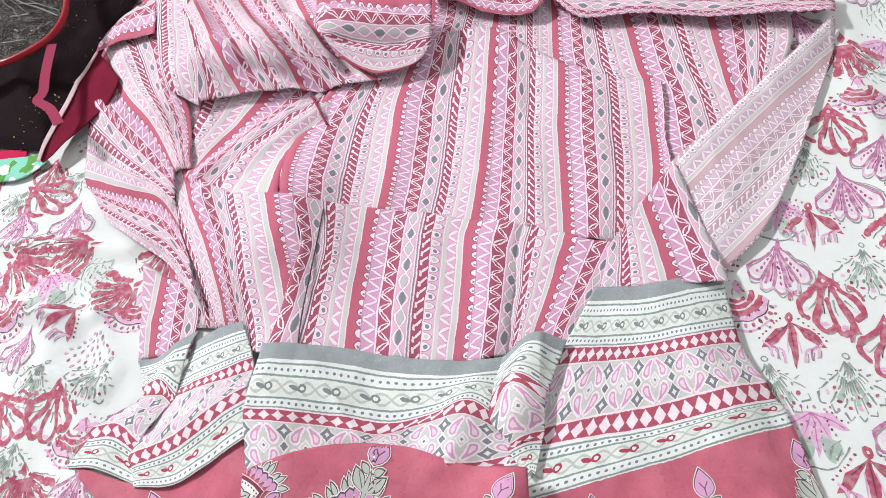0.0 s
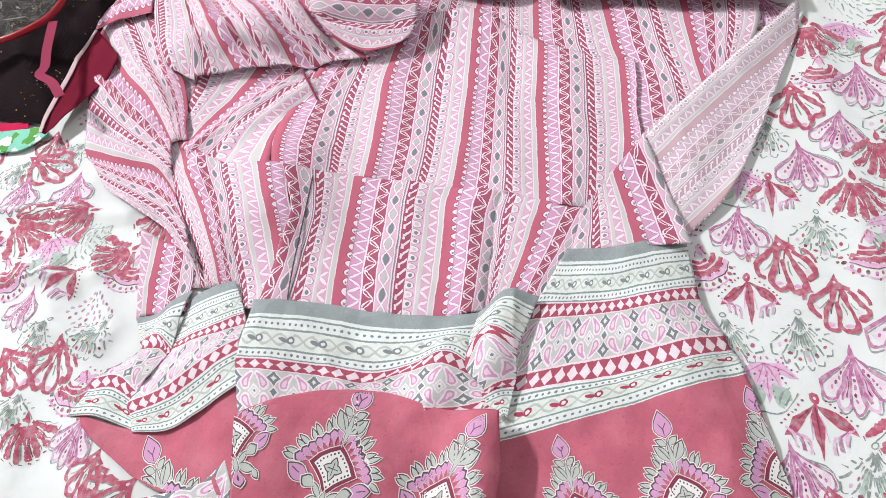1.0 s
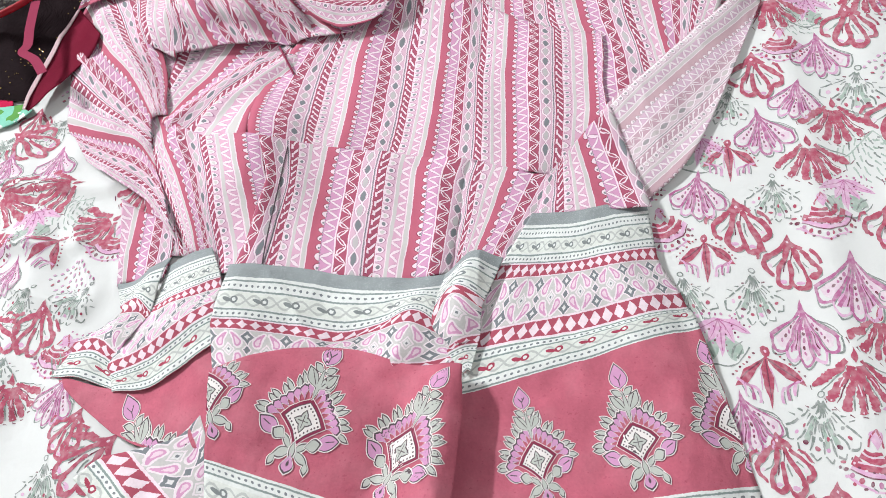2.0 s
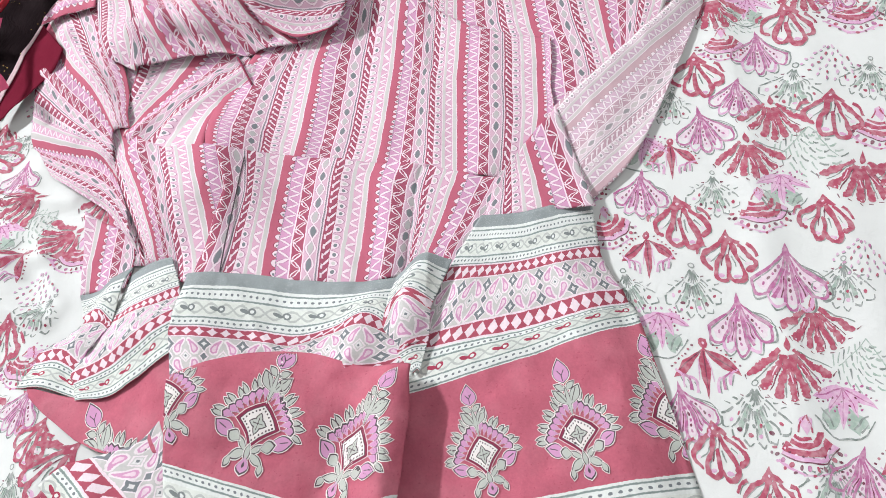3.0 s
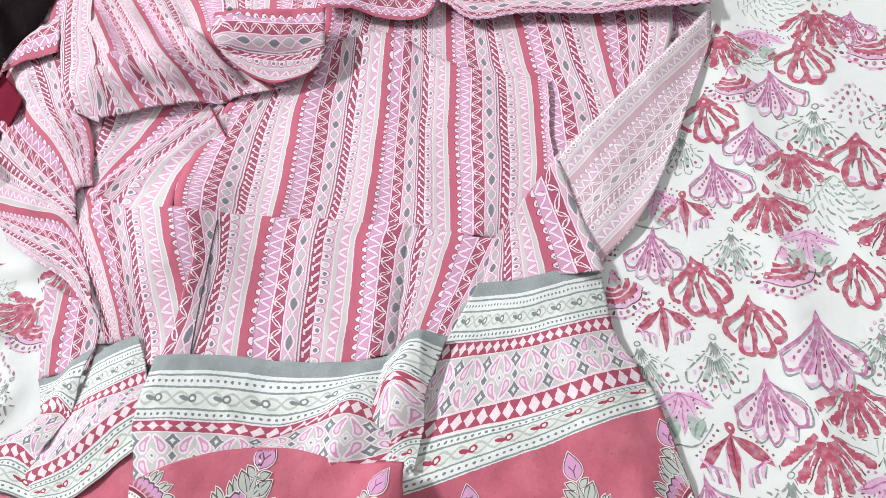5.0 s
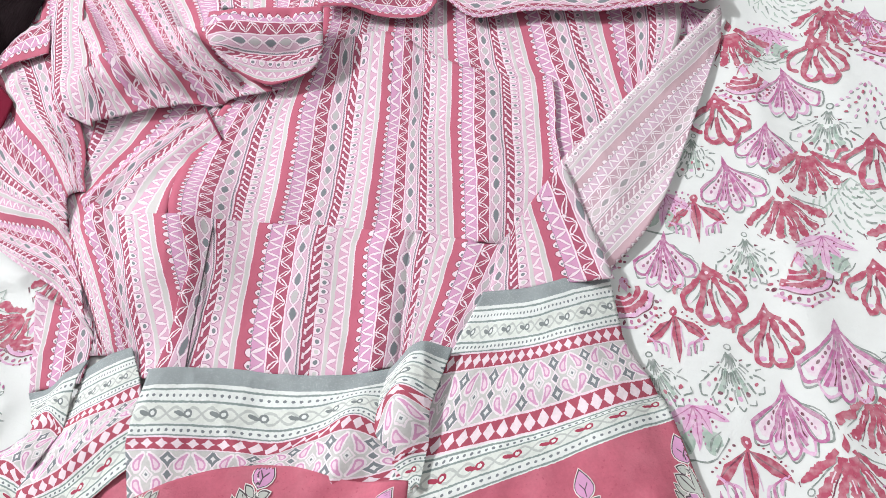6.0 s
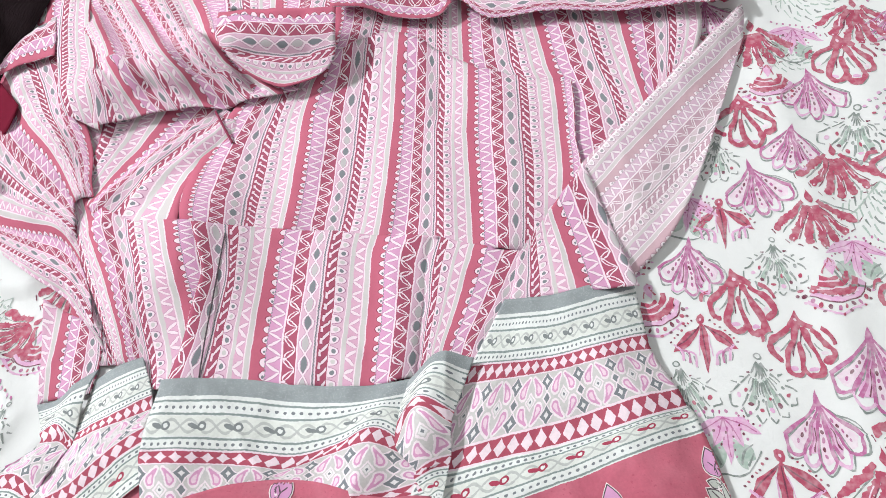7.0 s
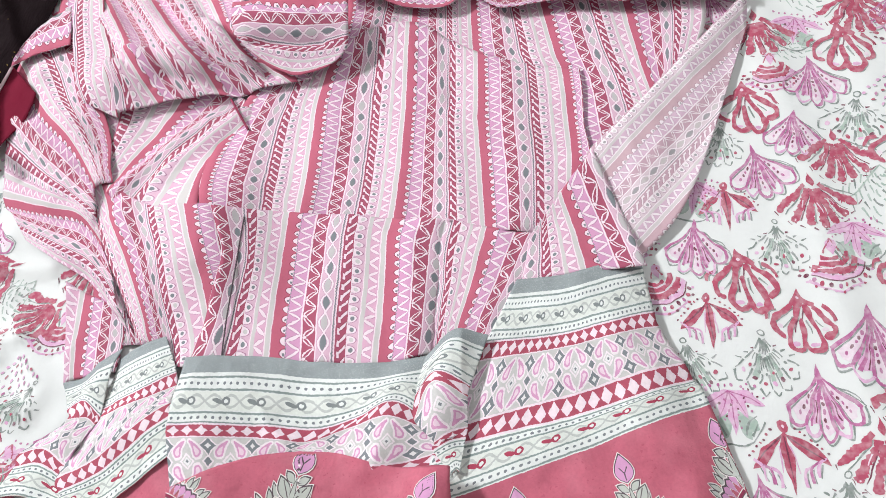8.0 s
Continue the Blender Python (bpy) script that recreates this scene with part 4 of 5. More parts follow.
field_front = Panel([
    [(-0.181, -0.229), (-0.116, -0.212), (-0.052, -0.217), (-0.004, -0.236), (0.049, -0.248)],
    [(-0.180, -0.254), (-0.113, -0.250), (-0.053, -0.255), (-0.005, -0.274), (0.046, -0.290)],
    [(-0.181, -0.283), (-0.118, -0.291), (-0.054, -0.297), (-0.003, -0.310), (0.039, -0.322)],
    [(-0.184, -0.305), (-0.120, -0.330), (-0.055, -0.355), (-0.010, -0.370), (0.030, -0.362)],
    [(-0.186, -0.348), (-0.120, -0.374), (-0.056, -0.404), (-0.021, -0.413), (0.013, -0.418)],
], [0.0, 0.0635, 0.1278, 0.1804, 0.2241], lift=0.018, seed=34, vs=[1.0, 1.2, 1.45, 1.78, 2.05], folds=[(0.036, -0.268, 0.008, -0.382, 0.032, 0.026), (-0.020, -0.300, -0.062, -0.390, -0.010, 0.022), (-0.074, -0.23, -0.094, -0.292, 0.008, 0.05), (0.016, -0.272, -0.028, -0.36, 0.007, 0.012)], nu=24, nv=16)
field_front.ob = field_front.build("hem_panel", BORDER, kurta, "rose field with printed flowers")
hem_gather = Panel([
    [(0.040, -0.148), (0.070, -0.133), (0.098, -0.140)],
    [(0.027, -0.181), (0.047, -0.166), (0.075, -0.183)],
    [(0.023, -0.203), (0.043, -0.176), (0.071, -0.193)],
    [(0.037, -0.224), (0.053, -0.218), (0.067, -0.216)],
    [(0.035, -0.230), (0.052, -0.225), (0.064, -0.224)],
    [(0.048, -0.252), (0.052, -0.249), (0.054, -0.251)],
], [0.0, 0.0171, 0.0312], lift=0.018, seed=37.4, vs=[0, 0.345, 0.44, 0.65, 0.74, 0.99], folds=[(0.069, -0.14, 0.047, -0.198, 0.014, 0.02)], nu=24, nv=16)
hem_gather.ob = hem_gather.build("hem_gather", BORDER, kurta, "gathered fold of the border")
hem_left = Panel([
    [(-0.255, -0.088), (-0.228, -0.080), (-0.207, -0.076)],
    [(-0.268, -0.136), (-0.225, -0.133), (-0.190, -0.118)],
    [(-0.273, -0.145), (-0.225, -0.144), (-0.186, -0.134)],
    [(-0.306, -0.190), (-0.246, -0.179), (-0.188, -0.150)],
    [(-0.303, -0.203), (-0.246, -0.192), (-0.186, -0.163)],
    [(-0.299, -0.222), (-0.250, -0.224), (-0.182, -0.197)],
], [0.0, 0.0617, 0.1234], lift=0.004, seed=40.8, vs=[0, 0.345, 0.44, 0.65, 0.74, 0.99], folds=[(-0.224, -0.091, -0.237, -0.167, 0.008, 0.03), (-0.300, -0.190, -0.197, -0.165, 0.004, 0.02)], nu=24, nv=16)
hem_left.ob = hem_left.build("hem_panel", BORDER, kurta, "grey and rose border of the side")
hem_outer = Panel([
    [(-0.318, -0.097), (-0.289, -0.095), (-0.255, -0.076)],
    [(-0.307, -0.127), (-0.284, -0.125), (-0.266, -0.143)],
    [(-0.302, -0.140), (-0.280, -0.143), (-0.271, -0.151)],
    [(-0.351, -0.159), (-0.325, -0.160), (-0.299, -0.181)],
    [(-0.355, -0.171), (-0.328, -0.173), (-0.298, -0.194)],
    [(-0.374, -0.195), (-0.340, -0.201), (-0.293, -0.222)],
], [0.0, 0.0273, 0.0579], lift=0.003, seed=44.2, vs=[0, 0.345, 0.44, 0.65, 0.74, 0.99], folds=[(-0.267, -0.098, -0.298, -0.156, 0.012, 0.022)], nu=24, nv=16)
hem_outer.ob = hem_outer.build("hem_panel", BORDER, kurta, "grey and rose border of the outer fold")
field_left = Panel([
    [(-0.374, -0.191), (-0.275, -0.221), (-0.173, -0.190)],
    [(-0.362, -0.203), (-0.265, -0.245), (-0.170, -0.233)],
    [(-0.337, -0.227), (-0.259, -0.262), (-0.169, -0.265)],
    [(-0.294, -0.262), (-0.250, -0.283), (-0.171, -0.294)],
], [0.0, 0.0855, 0.1755], lift=0.001, seed=47.6, vs=[1.0, 1.1, 1.2, 1.3], nu=24, nv=16)
field_left.ob = field_left.build("hem_panel", BORDER, kurta, "rose field with a printed flower")
hem_under = Panel([
    [(-0.195, -0.263), (-0.185, -0.297), (-0.181, -0.331)],
    [(-0.221, -0.278), (-0.192, -0.320), (-0.180, -0.355)],
    [(-0.272, -0.282), (-0.220, -0.335), (-0.190, -0.372)],
    [(-0.302, -0.284), (-0.253, -0.336), (-0.216, -0.379)],
    [(-0.327, -0.300), (-0.279, -0.347), (-0.236, -0.381)],
], [0.0, 0.052, 0.0853], lift=0.001, seed=51, vs=[0.44, 0.52, 0.65, 0.74, 0.9], nu=24, nv=16)
hem_under.ob = hem_under.build("hem_panel", BORDER, kurta, "underside border")
sleeve = Panel([
    [(-0.338, 0.395), (-0.406, 0.407), (-0.453, 0.384), (-0.447, 0.269), (-0.428, 0.151), (-0.414, 0.126), (-0.391, 0.086)],
    [(-0.305, 0.235), (-0.354, 0.283), (-0.400, 0.283), (-0.389, 0.195), (-0.371, 0.122), (-0.362, 0.092), (-0.344, 0.045)],
    [(-0.298, 0.182), (-0.323, 0.212), (-0.349, 0.212), (-0.344, 0.146), (-0.325, 0.100), (-0.316, 0.061), (-0.296, 0.004)],
    [(-0.292, 0.139), (-0.302, 0.139), (-0.308, 0.133), (-0.306, 0.106), (-0.298, 0.061), (-0.279, 0.013), (-0.254, -0.058)],
], [-1, -0.5, 0, 0.5, 1, 1.4, 1.9], lift=0.002, seed=54.4, folds=[(-0.432, 0.268, -0.313, 0.127, 0.01, 0.015), (-0.418, 0.157, -0.31, 0.096, 0.008, 0.012), (-0.412, 0.336, -0.305, 0.16, 0.008, 0.014), (-0.359, 0.057, -0.263, -0.029, 0.01, 0.012)])
sleeve.ob = sleeve.build("sleeve_panel", STRIPE, kurta)
gather = Panel([
    [(-0.316, 0.147), (-0.296, 0.123), (-0.270, 0.099), (-0.172, 0.053)],
    [(-0.307, 0.187), (-0.265, 0.165), (-0.236, 0.138), (-0.170, 0.106)],
    [(-0.294, 0.217), (-0.223, 0.203), (-0.198, 0.172), (-0.161, 0.150)],
    [(-0.280, 0.257), (-0.179, 0.247), (-0.134, 0.221), (-0.121, 0.194)],
], [0.6, 1.1, 1.63, 2.05], lift=0, seed=57.8, folds=[(-0.286, 0.128, -0.178, 0.198, 0.008, 0.012), (-0.238, 0.117, -0.144, 0.197, 0.008, 0.012)])
gather.ob = gather.build("underarm_panel", STRIPE, kurta)
cuff = Panel([
    [(-0.337, 0.024), (-0.314, 0.006), (-0.264, -0.028)],
    [(-0.329, -0.043), (-0.316, -0.051), (-0.263, -0.060)],
    [(-0.322, -0.097), (-0.313, -0.092), (-0.268, -0.094)],
], [-0.15, 0, 0.62], lift=-0.004, seed=61.2)
cuff.ob = cuff.build("under_sleeve", STRIPE, kurta)
sleeve_top = Panel([
    [(-0.457, 0.370), (-0.454, 0.387), (-0.445, 0.401)],
    [(-0.420, 0.379), (-0.427, 0.414), (-0.423, 0.436)],
    [(-0.372, 0.380), (-0.380, 0.431), (-0.385, 0.462)],
], [0, 0.28, 0.5], lift=0.011, seed=64.6)
sleeve_top.ob = sleeve_top.build("sleeve_panel", STRIPE, kurta)
bundle = Panel([
    [(-0.388, 0.501), (-0.348, 0.488), (-0.280, 0.465), (-0.190, 0.434), (-0.138, 0.416)],
    [(-0.344, 0.407), (-0.303, 0.384), (-0.199, 0.294), (-0.134, 0.279), (-0.112, 0.293)],
    [(-0.290, 0.275), (-0.253, 0.267), (-0.173, 0.253), (-0.104, 0.255), (-0.090, 0.263)],
    [(-0.294, 0.227), (-0.234, 0.228), (-0.161, 0.226), (-0.074, 0.225), (-0.048, 0.225)],
], [-0.6, 0, 1, 2, 2.3], lift=0.010, seed=68, folds=[(-0.287, 0.282, -0.173, 0.277, 0.014, 0.035), (-0.325, 0.422, -0.241, 0.256, 0.008, 0.012), (-0.278, 0.428, -0.181, 0.256, 0.009, 0.012), (-0.23, 0.422, -0.125, 0.257, 0.01, 0.012), (-0.181, 0.358, -0.142, 0.305, -0.016, 0.006), (-0.142, 0.305, -0.099, 0.240, -0.014, 0.006), (-0.215, 0.258, -0.129, 0.222, -0.010, 0.006), (-0.160, 0.330, -0.110, 0.262, 0.008, 0.012), (-0.299, 0.328, -0.240, 0.250, -0.010, 0.006), (-0.340, 0.36, -0.300, 0.22, -0.007, 0.006), (-0.313, 0.446, -0.218, 0.267, -0.006, 0.008), (-0.26, 0.44, -0.161, 0.269, -0.006, 0.008)])
bundle.ob = bundle.build("rolled_sleeve", STRIPE, kurta)
bundle_end = Panel([
    [(-0.136, 0.351), (-0.129, 0.290), (-0.122, 0.271), (-0.117, 0.263)],
    [(-0.095, 0.333), (-0.091, 0.280), (-0.098, 0.259), (-0.095, 0.243)],
    [(-0.044, 0.314), (-0.047, 0.271), (-0.054, 0.244), (-0.064, 0.224)],
    [(0.010, 0.308), (0.006, 0.269), (-0.002, 0.243), (-0.027, 0.227)],
], [0, 0.43, 0.75, 1.05], lift=0.020, seed=71.4, folds=[(-0.106, 0.293, -0.001, 0.27, 0.014, 0.03), (-0.128, 0.315, -0.030, 0.300, -0.007, 0.006), (-0.110, 0.268, -0.030, 0.255, -0.005, 0.005)])
bundle_end.ob = bundle_end.build("rolled_sleeve", STRIPE, kurta)
bundle_edge = Panel([
    [(-0.383, 0.497), (-0.338, 0.482)],
    [(-0.374, 0.414), (-0.326, 0.398)],
    [(-0.360, 0.343), (-0.294, 0.300)],
    [(-0.325, 0.248), (-0.284, 0.220)],
], [0.55, 1.02], lift=0.012, seed=74.8)
bundle_edge.ob = bundle_edge.build("rolled_sleeve", STRIPE, kurta)
neck_left = Panel([
    [(0.001, 0.320), (0.003, 0.342), (-0.001, 0.400)],
    [(0.043, 0.317), (0.045, 0.335), (0.045, 0.383)],
    [(0.080, 0.302), (0.084, 0.324), (0.087, 0.376)],
    [(0.123, 0.294), (0.127, 0.313), (0.132, 0.363)],
    [(0.143, 0.305), (0.146, 0.330), (0.150, 0.357)],
], [0, 0.35, 0.7], lift=0.01, seed=78.2, folds=[(0.008, 0.36, 0.138, 0.312, 0.008, 0.015)])
neck_left.ob = neck_left.build("neckline_roll", STRIPE, kurta)
neck_right = Panel([
    [(0.148, 0.319), (0.151, 0.341), (0.155, 0.372)],
    [(0.179, 0.276), (0.182, 0.290), (0.191, 0.348)],
    [(0.243, 0.262), (0.246, 0.275), (0.256, 0.326)],
    [(0.322, 0.236), (0.324, 0.247), (0.338, 0.298)],
    [(0.387, 0.223), (0.392, 0.239), (0.404, 0.275)],
    [(0.452, 0.209), (0.457, 0.222), (0.467, 0.248)],
], [0.1, 0.5, 0.9], lift=0.01, seed=81.6, folds=[(0.157, 0.3, 0.445, 0.214, 0.008, 0.015)])
neck_right.ob = neck_right.build("neckline_roll", STRIPE, kurta)
lining = Panel([
    [(-0.457, 0.373), (-0.409, 0.305)],
    [(-0.472, 0.295), (-0.416, 0.262)],
    [(-0.490, 0.226), (-0.439, 0.236)],
    [(-0.493, 0.186), (-0.486, 0.181)],
], [0, 1], lift=0.01, seed=85)
lining.ob = lining.build("lining", LINING, kurta, "rose red lining")
binding = Panel([
    [(-0.456, 0.365), (-0.452, 0.366)],
    [(-0.472, 0.292), (-0.466, 0.288)],
    [(-0.490, 0.223), (-0.484, 0.220)],
    [(-0.492, 0.182), (-0.488, 0.180)],
], [0, 1], lift=0.013, seed=88.4)
binding.ob = binding.build("binding", PIPING, kurta, "pale edge of the lining")

# ---- printed flowers on the rose field ----
FLOWER = [FLOWER_LILAC, FLOWER_SAGE, FLOWER_WHITE, FLOWER_DARK, FLOWER_MAROON]


def outlined(p, x, y, turn, length, wide, mat, tip=0.35):
    """A petal with its white edge and dark line."""
    base = p.layer
    back = 0.015
    dx, dy = math.sin(radians(turn)), math.cos(radians(turn))
    p.petal(x - dx * back, y - dy * back, turn, length + 2.6 * back, wide + back, 2, tip)
    p.layer = base + 1
    p.petal(x - dx * back * 0.4, y - dy * back * 0.4, turn, length + 1.4 * back, wide + back * 0.50, 3, tip)
    p.layer = base + 2
    p.petal(x, y, turn, length, wide, mat, tip)
    p.layer = base


def flower(panel, x, y, turn, size, outline=None):
    p = Print(x, y, turn, size, panel.z, FLOWER, 0.0006, 0.82, shake=0.015, sheet_step=0.00003, fineness=0.0035)
    if outline:
        p.inside = lambda q: within(q, outline)
    # sage spikes, then a fan of lilac petals over both upper edges of the shield
    for side in (-1, 1):
        for k in range(9):
            f = (k + 0.3) / 9
            turn_out = side * (84 + 84 * f)
            bx, by = side * 0.20 * (1 - f), 0.655 - 0.18 * f
            ox, oy = math.sin(radians(turn_out)) * 0.115, math.cos(radians(turn_out)) * 0.115
            p.layer = 0
            outlined(p, bx + ox, by + oy, turn_out + (7 if k % 2 else -6), 0.115 + 0.02 * (k % 2), 0.0165, 1, 0.45)
        for k in range(7):
            f = (k + 0.45) / 7
            turn_out = side * (90 + 78 * f)
            p.layer = 3
            outlined(p, side * 0.195 * (1 - f), 0.655 - 0.175 * f, turn_out, 0.148, 0.030, 0, 0.20)
    shield = [(0, 0.47), (0.075, 0.515), (0.15, 0.575), (0.205, 0.645), (0.145, 0.69), (0.07, 0.75), (0, 0.825), (-0.07, 0.75), (-0.145, 0.69), (-0.205, 0.645), (-0.15, 0.575), (-0.075, 0.515)]
    for level, (shrink, tone) in enumerate(((1.06, 2), (1.02, 4), (0.86, 3), (0.82, 2))):
        p.layer = 6 + level
        p.fill([(sx * shrink, 0.645 + (sy - 0.645) * shrink) for sx, sy in shield], tone)
    p.layer = 10
    for k in range(24):
        n, f = divmod(k / 2, 1)
        a, b = shield[int(n) % 12], shield[(int(n) + 1) % 12]
        sx, sy = a[0] + (b[0] - a[0]) * f, a[1] + (b[1] - a[1]) * f
        p.dot(sx * 0.69, 0.645 + (sy - 0.645) * 0.69, 0.0085, 3, n=6)
    for a in (0, 90, 180, 270):
        p.petal(0, 0.645, a, 0.092, 0.036, 3, 0.62)
    p.layer = 11
    for a in (0, 90, 180, 270):
        p.petal(0, 0.645, a, 0.080, 0.027, 1, 0.62)
    p.layer = 12
    for a in (0, 90, 180, 270):
        p.stroke([(0, 0.645), (math.sin(radians(a)) * 0.05, 0.645 + math.cos(radians(a)) * 0.05)], 0.007, 3)
    # heart-shaped bud on its stalk, with a pair of leaves
    p.layer = 3
    outlined(p, 0, 0.185, 180, 0.20, 0.078, 0, 0.60)
    p.layer = 6
    for a, b in (((0, 0.17), (0, 0.11)), ((0, 0.12), (-0.035, 0.075)), ((0, 0.12), (0.035, 0.075))):
        p.stroke([a, b], 0.009, 3)
    p.layer = 10
    outlined(p, 0, 0.47, 180, 0.25, 0.018, 1, 0.5)
    for side in (-1, 1):
        outlined(p, side * 0.012, 0.385, 180 - side * 40, 0.185, 0.044, 1, 0.45)
        outlined(p, side * 0.01, 0.25, 180 - side * 58, 0.10, 0.026, 1, 0.5)
        p.layer = 13
        p.stroke([(side * 0.03, 0.36), (side * 0.10, 0.255)], 0.008, 3)
        p.layer = 10
    # side buds on stalks, curling leaves below and the hanging drop
    for side in (-1, 1):
        outlined(p, side * 0.015, 0.86, side * 128, 0.14, 0.020, 1, 0.5)
        p.layer = 13
        outlined(p, side * 0.165, 0.775, side * 112, 0.20, 0.052, 0, 0.48)
        p.layer = 16
        outlined(p, side * 0.105, 0.80, side * 112, 0.115, 0.040, 1, 0.42)
        p.stroke([(side * 0.25, 0.735), (side * 0.32, 0.71)], 0.008, 3)
        p.layer = 10
        outlined(p, 0, 0.855, side * 68, 0.17, 0.030, 1, 0.45)
        outlined(p, side * 0.145, 0.905, side * 18, 0.085, 0.024, 1, 0.45)
    p.layer = 13
    outlined(p, 0, 0.80, 0, 0.12, 0.022, 1, 0.5)
    outlined(p, 0, 0.875, 0, 0.135, 0.052, 0, 0.32)
    p.layer = 17
    p.petal(0, 0.925, 0, 0.05, 0.013, 3, 0.4)
    return p.done("printed_flower", panel.ob, "lilac and sage printed flower")


def within(q, poly):
    hit, j = False, len(poly) - 1
    for i in range(len(poly)):
        a, b = poly[i], poly[j]
        if (a[1] > q.y) != (b[1] > q.y) and q.x < (b[0] - a[0]) * (q.y - a[1]) / (b[1] - a[1]) + a[0]:
            hit = not hit
        j = i
    return hit


def outline_of(panel):
    rows = panel.rows
    return [tuple(p) for p in rows[0]] + [tuple(r[-1]) for r in rows[1:]] + [tuple(p) for p in rows[-1][-2::-1]] + [tuple(r[0]) for r in rows[-2:0:-1]]


flower(field_front, -0.066, -0.211, -23, 0.120, outline_of(field_front))
flower(field_front, 0.036, -0.255, -37, 0.119, outline_of(field_front))
flower(field_front, -0.192, -0.181, 10, 0.109, outline_of(field_front))
flower(hem_right, 0.095, -0.272, 7, 0.096)
flower(hem_right, 0.181, -0.261, 5, 0.104)
flower(hem_right, 0.264, -0.244, 7, 0.114, outline_of(hem_right))
flower(field_left, -0.280, -0.230, 21, 0.132, outline_of(field_left))
SEAM = [(-0.124, 0.034), (-0.128, 0.005), (-0.134, -0.023), (-0.146, -0.075), (-0.148, -0.110), (-0.148, -0.135)]

# ---- the bag and the cloths beside it ----
LEATHER = simple("black_sheer_cloth", (0.017, 0.011, 0.0125), 0.8, bumpy=0.6, scale=45, gloss=0.02)
RED_TRIM = simple("red_piping", (0.27, 0.012, 0.02), 0.22, scale=80, gloss=0.25)
PINK_TRIM = simple("rose_ribbon", (0.30, 0.045, 0.09), 0.7, scale=90, gloss=0.03)
CORAL = simple("coral_red_cotton", (0.50, 0.02, 0.075), 0.8, scale=120, gloss=0.03)
# pale grey that stands in for highlights along the film's creases
CREASE_SHINE = simple("plastic_crease_shine", (0.17, 0.17, 0.155), 0.4)
GOLD = simple("gold_sequin", (0.62, 0.45, 0.16), 0.22, metal=1.0)


def green_print():
    c = Cloth("green_print_cotton", (0.22, 0.55, 0.42))
    c.paint(c.noise(26, 2) > 0.52, (0.10, 0.30, 0.06))
    c.paint(c.noise(40, 3) > 0.60, (0.70, 0.76, 0.70))
    c.paint(c.noise(60, 2) > 0.66, (0.05, 0.22, 0.16))
    return c.done(uneven=0.2)


def clear_film():
    """Creased clear plastic, milky in random patches."""
    m = bpy.data.materials.new("clear_plastic_film")
    m.use_nodes = True
    t = m.node_tree
    b = t.nodes["Principled BSDF"]
    b.inputs["Base Color"].default_value, b.inputs["Roughness"].default_value, b.inputs["IOR"].default_value = (0.42, 0.41, 0.38, 1), 0.12, 1.4
    n = t.nodes.new("ShaderNodeTexNoise")
    n.inputs["Scale"].default_value, n.inputs["Detail"].default_value, n.inputs["Distortion"].default_value = 26, 6, 1.2
    span = t.nodes.new("ShaderNodeMapRange")
    span.inputs["From Min"].default_value, span.inputs["From Max"].default_value = 0.45, 0.75
    span.inputs["To Min"].default_value, span.inputs["To Max"].default_value = 0.03, 0.42
    t.links.new(n.outputs[0], span.inputs["Value"])
    t.links.new(span.outputs[0], b.inputs["Alpha"])
    bump = t.nodes.new("ShaderNodeBump")
    bump.inputs["Strength"].default_value, bump.inputs["Distance"].default_value = 0.7, 0.004
    t.links.new(n.outputs[0], bump.inputs["Height"])
    t.links.new(bump.outputs[0], b.inputs["Normal"])
    return m


GREEN, CLEAR = green_print(), clear_film()


def tube(name, pts, radius, mat, parent, label="", closed=False):
    curve = bpy.data.curves.new(name, "CURVE")
    curve.dimensions, curve.bevel_depth, curve.bevel_resolution = "3D", radius, 3
    sp = curve.splines.new("NURBS")
    sp.points.add(len(pts) - 1)
    for k, q in enumerate(pts):
        sp.points[k].co = (*q, 1)
    sp.use_endpoint_u, sp.order_u, sp.use_cyclic_u = True, 3, closed
    curve.materials.append(mat)
    ob = new(name, curve)
    ob.parent = parent
    return tagged(ob, label) if label else ob


bag = tagged(new('handbag'), 'black glossy cloth handbag with a clear window edged in red piping', 'bag')
bag.matrix_world = pose(-0.496, 0.210, 0.006, 0, 0, 75.0)
NB = 60


def bag_z(x, y):
    """Height of the bag's crumpled face, in its own axes."""
    rim = min(x / 0.50, 1 - x / 0.50, y / 0.36, 1 - y / 0.36) * 9
    soft = max(0.0, min(1.0, rim))
    z = 0.045 * max(0.0, min(1.0, rim / 3)) ** 0.7
    crease = 1 - abs(noise.noise(Vector((x * 21 + 3, y * 13, 5.5)))) * 2
    return z + soft * (0.008 * noise.noise(Vector((x * 16, y * 16, 0.4))) + 0.004 * noise.noise(Vector((x * 50, y * 50, 2.4))) + 0.006 * max(0.0, crease) ** 3)


bm = bmesh.new()
rings = [[bm.verts.new((0.50 * i / NB, 0.36 * j / NB, bag_z(0.50 * i / NB, 0.36 * j / NB))) for i in range(NB + 1)] for j in range(NB + 1)]
for j in range(NB):
    for i in range(NB):
        bm.faces.new((rings[j][i], rings[j][i + 1], rings[j + 1][i + 1], rings[j + 1][i]))
part('bag_body', bm, LEATHER, bag)
TO_BAG = bag.matrix_world.inverted()
ARC = [(-0.495, 0.504, 0.062), (-0.483, 0.428, 0.062), (-0.478, 0.387, 0.062), (-0.488, 0.354, 0.062), (-0.515, 0.332, 0.062), (-0.549, 0.318, 0.062), (-0.594, 0.314, 0.062)]
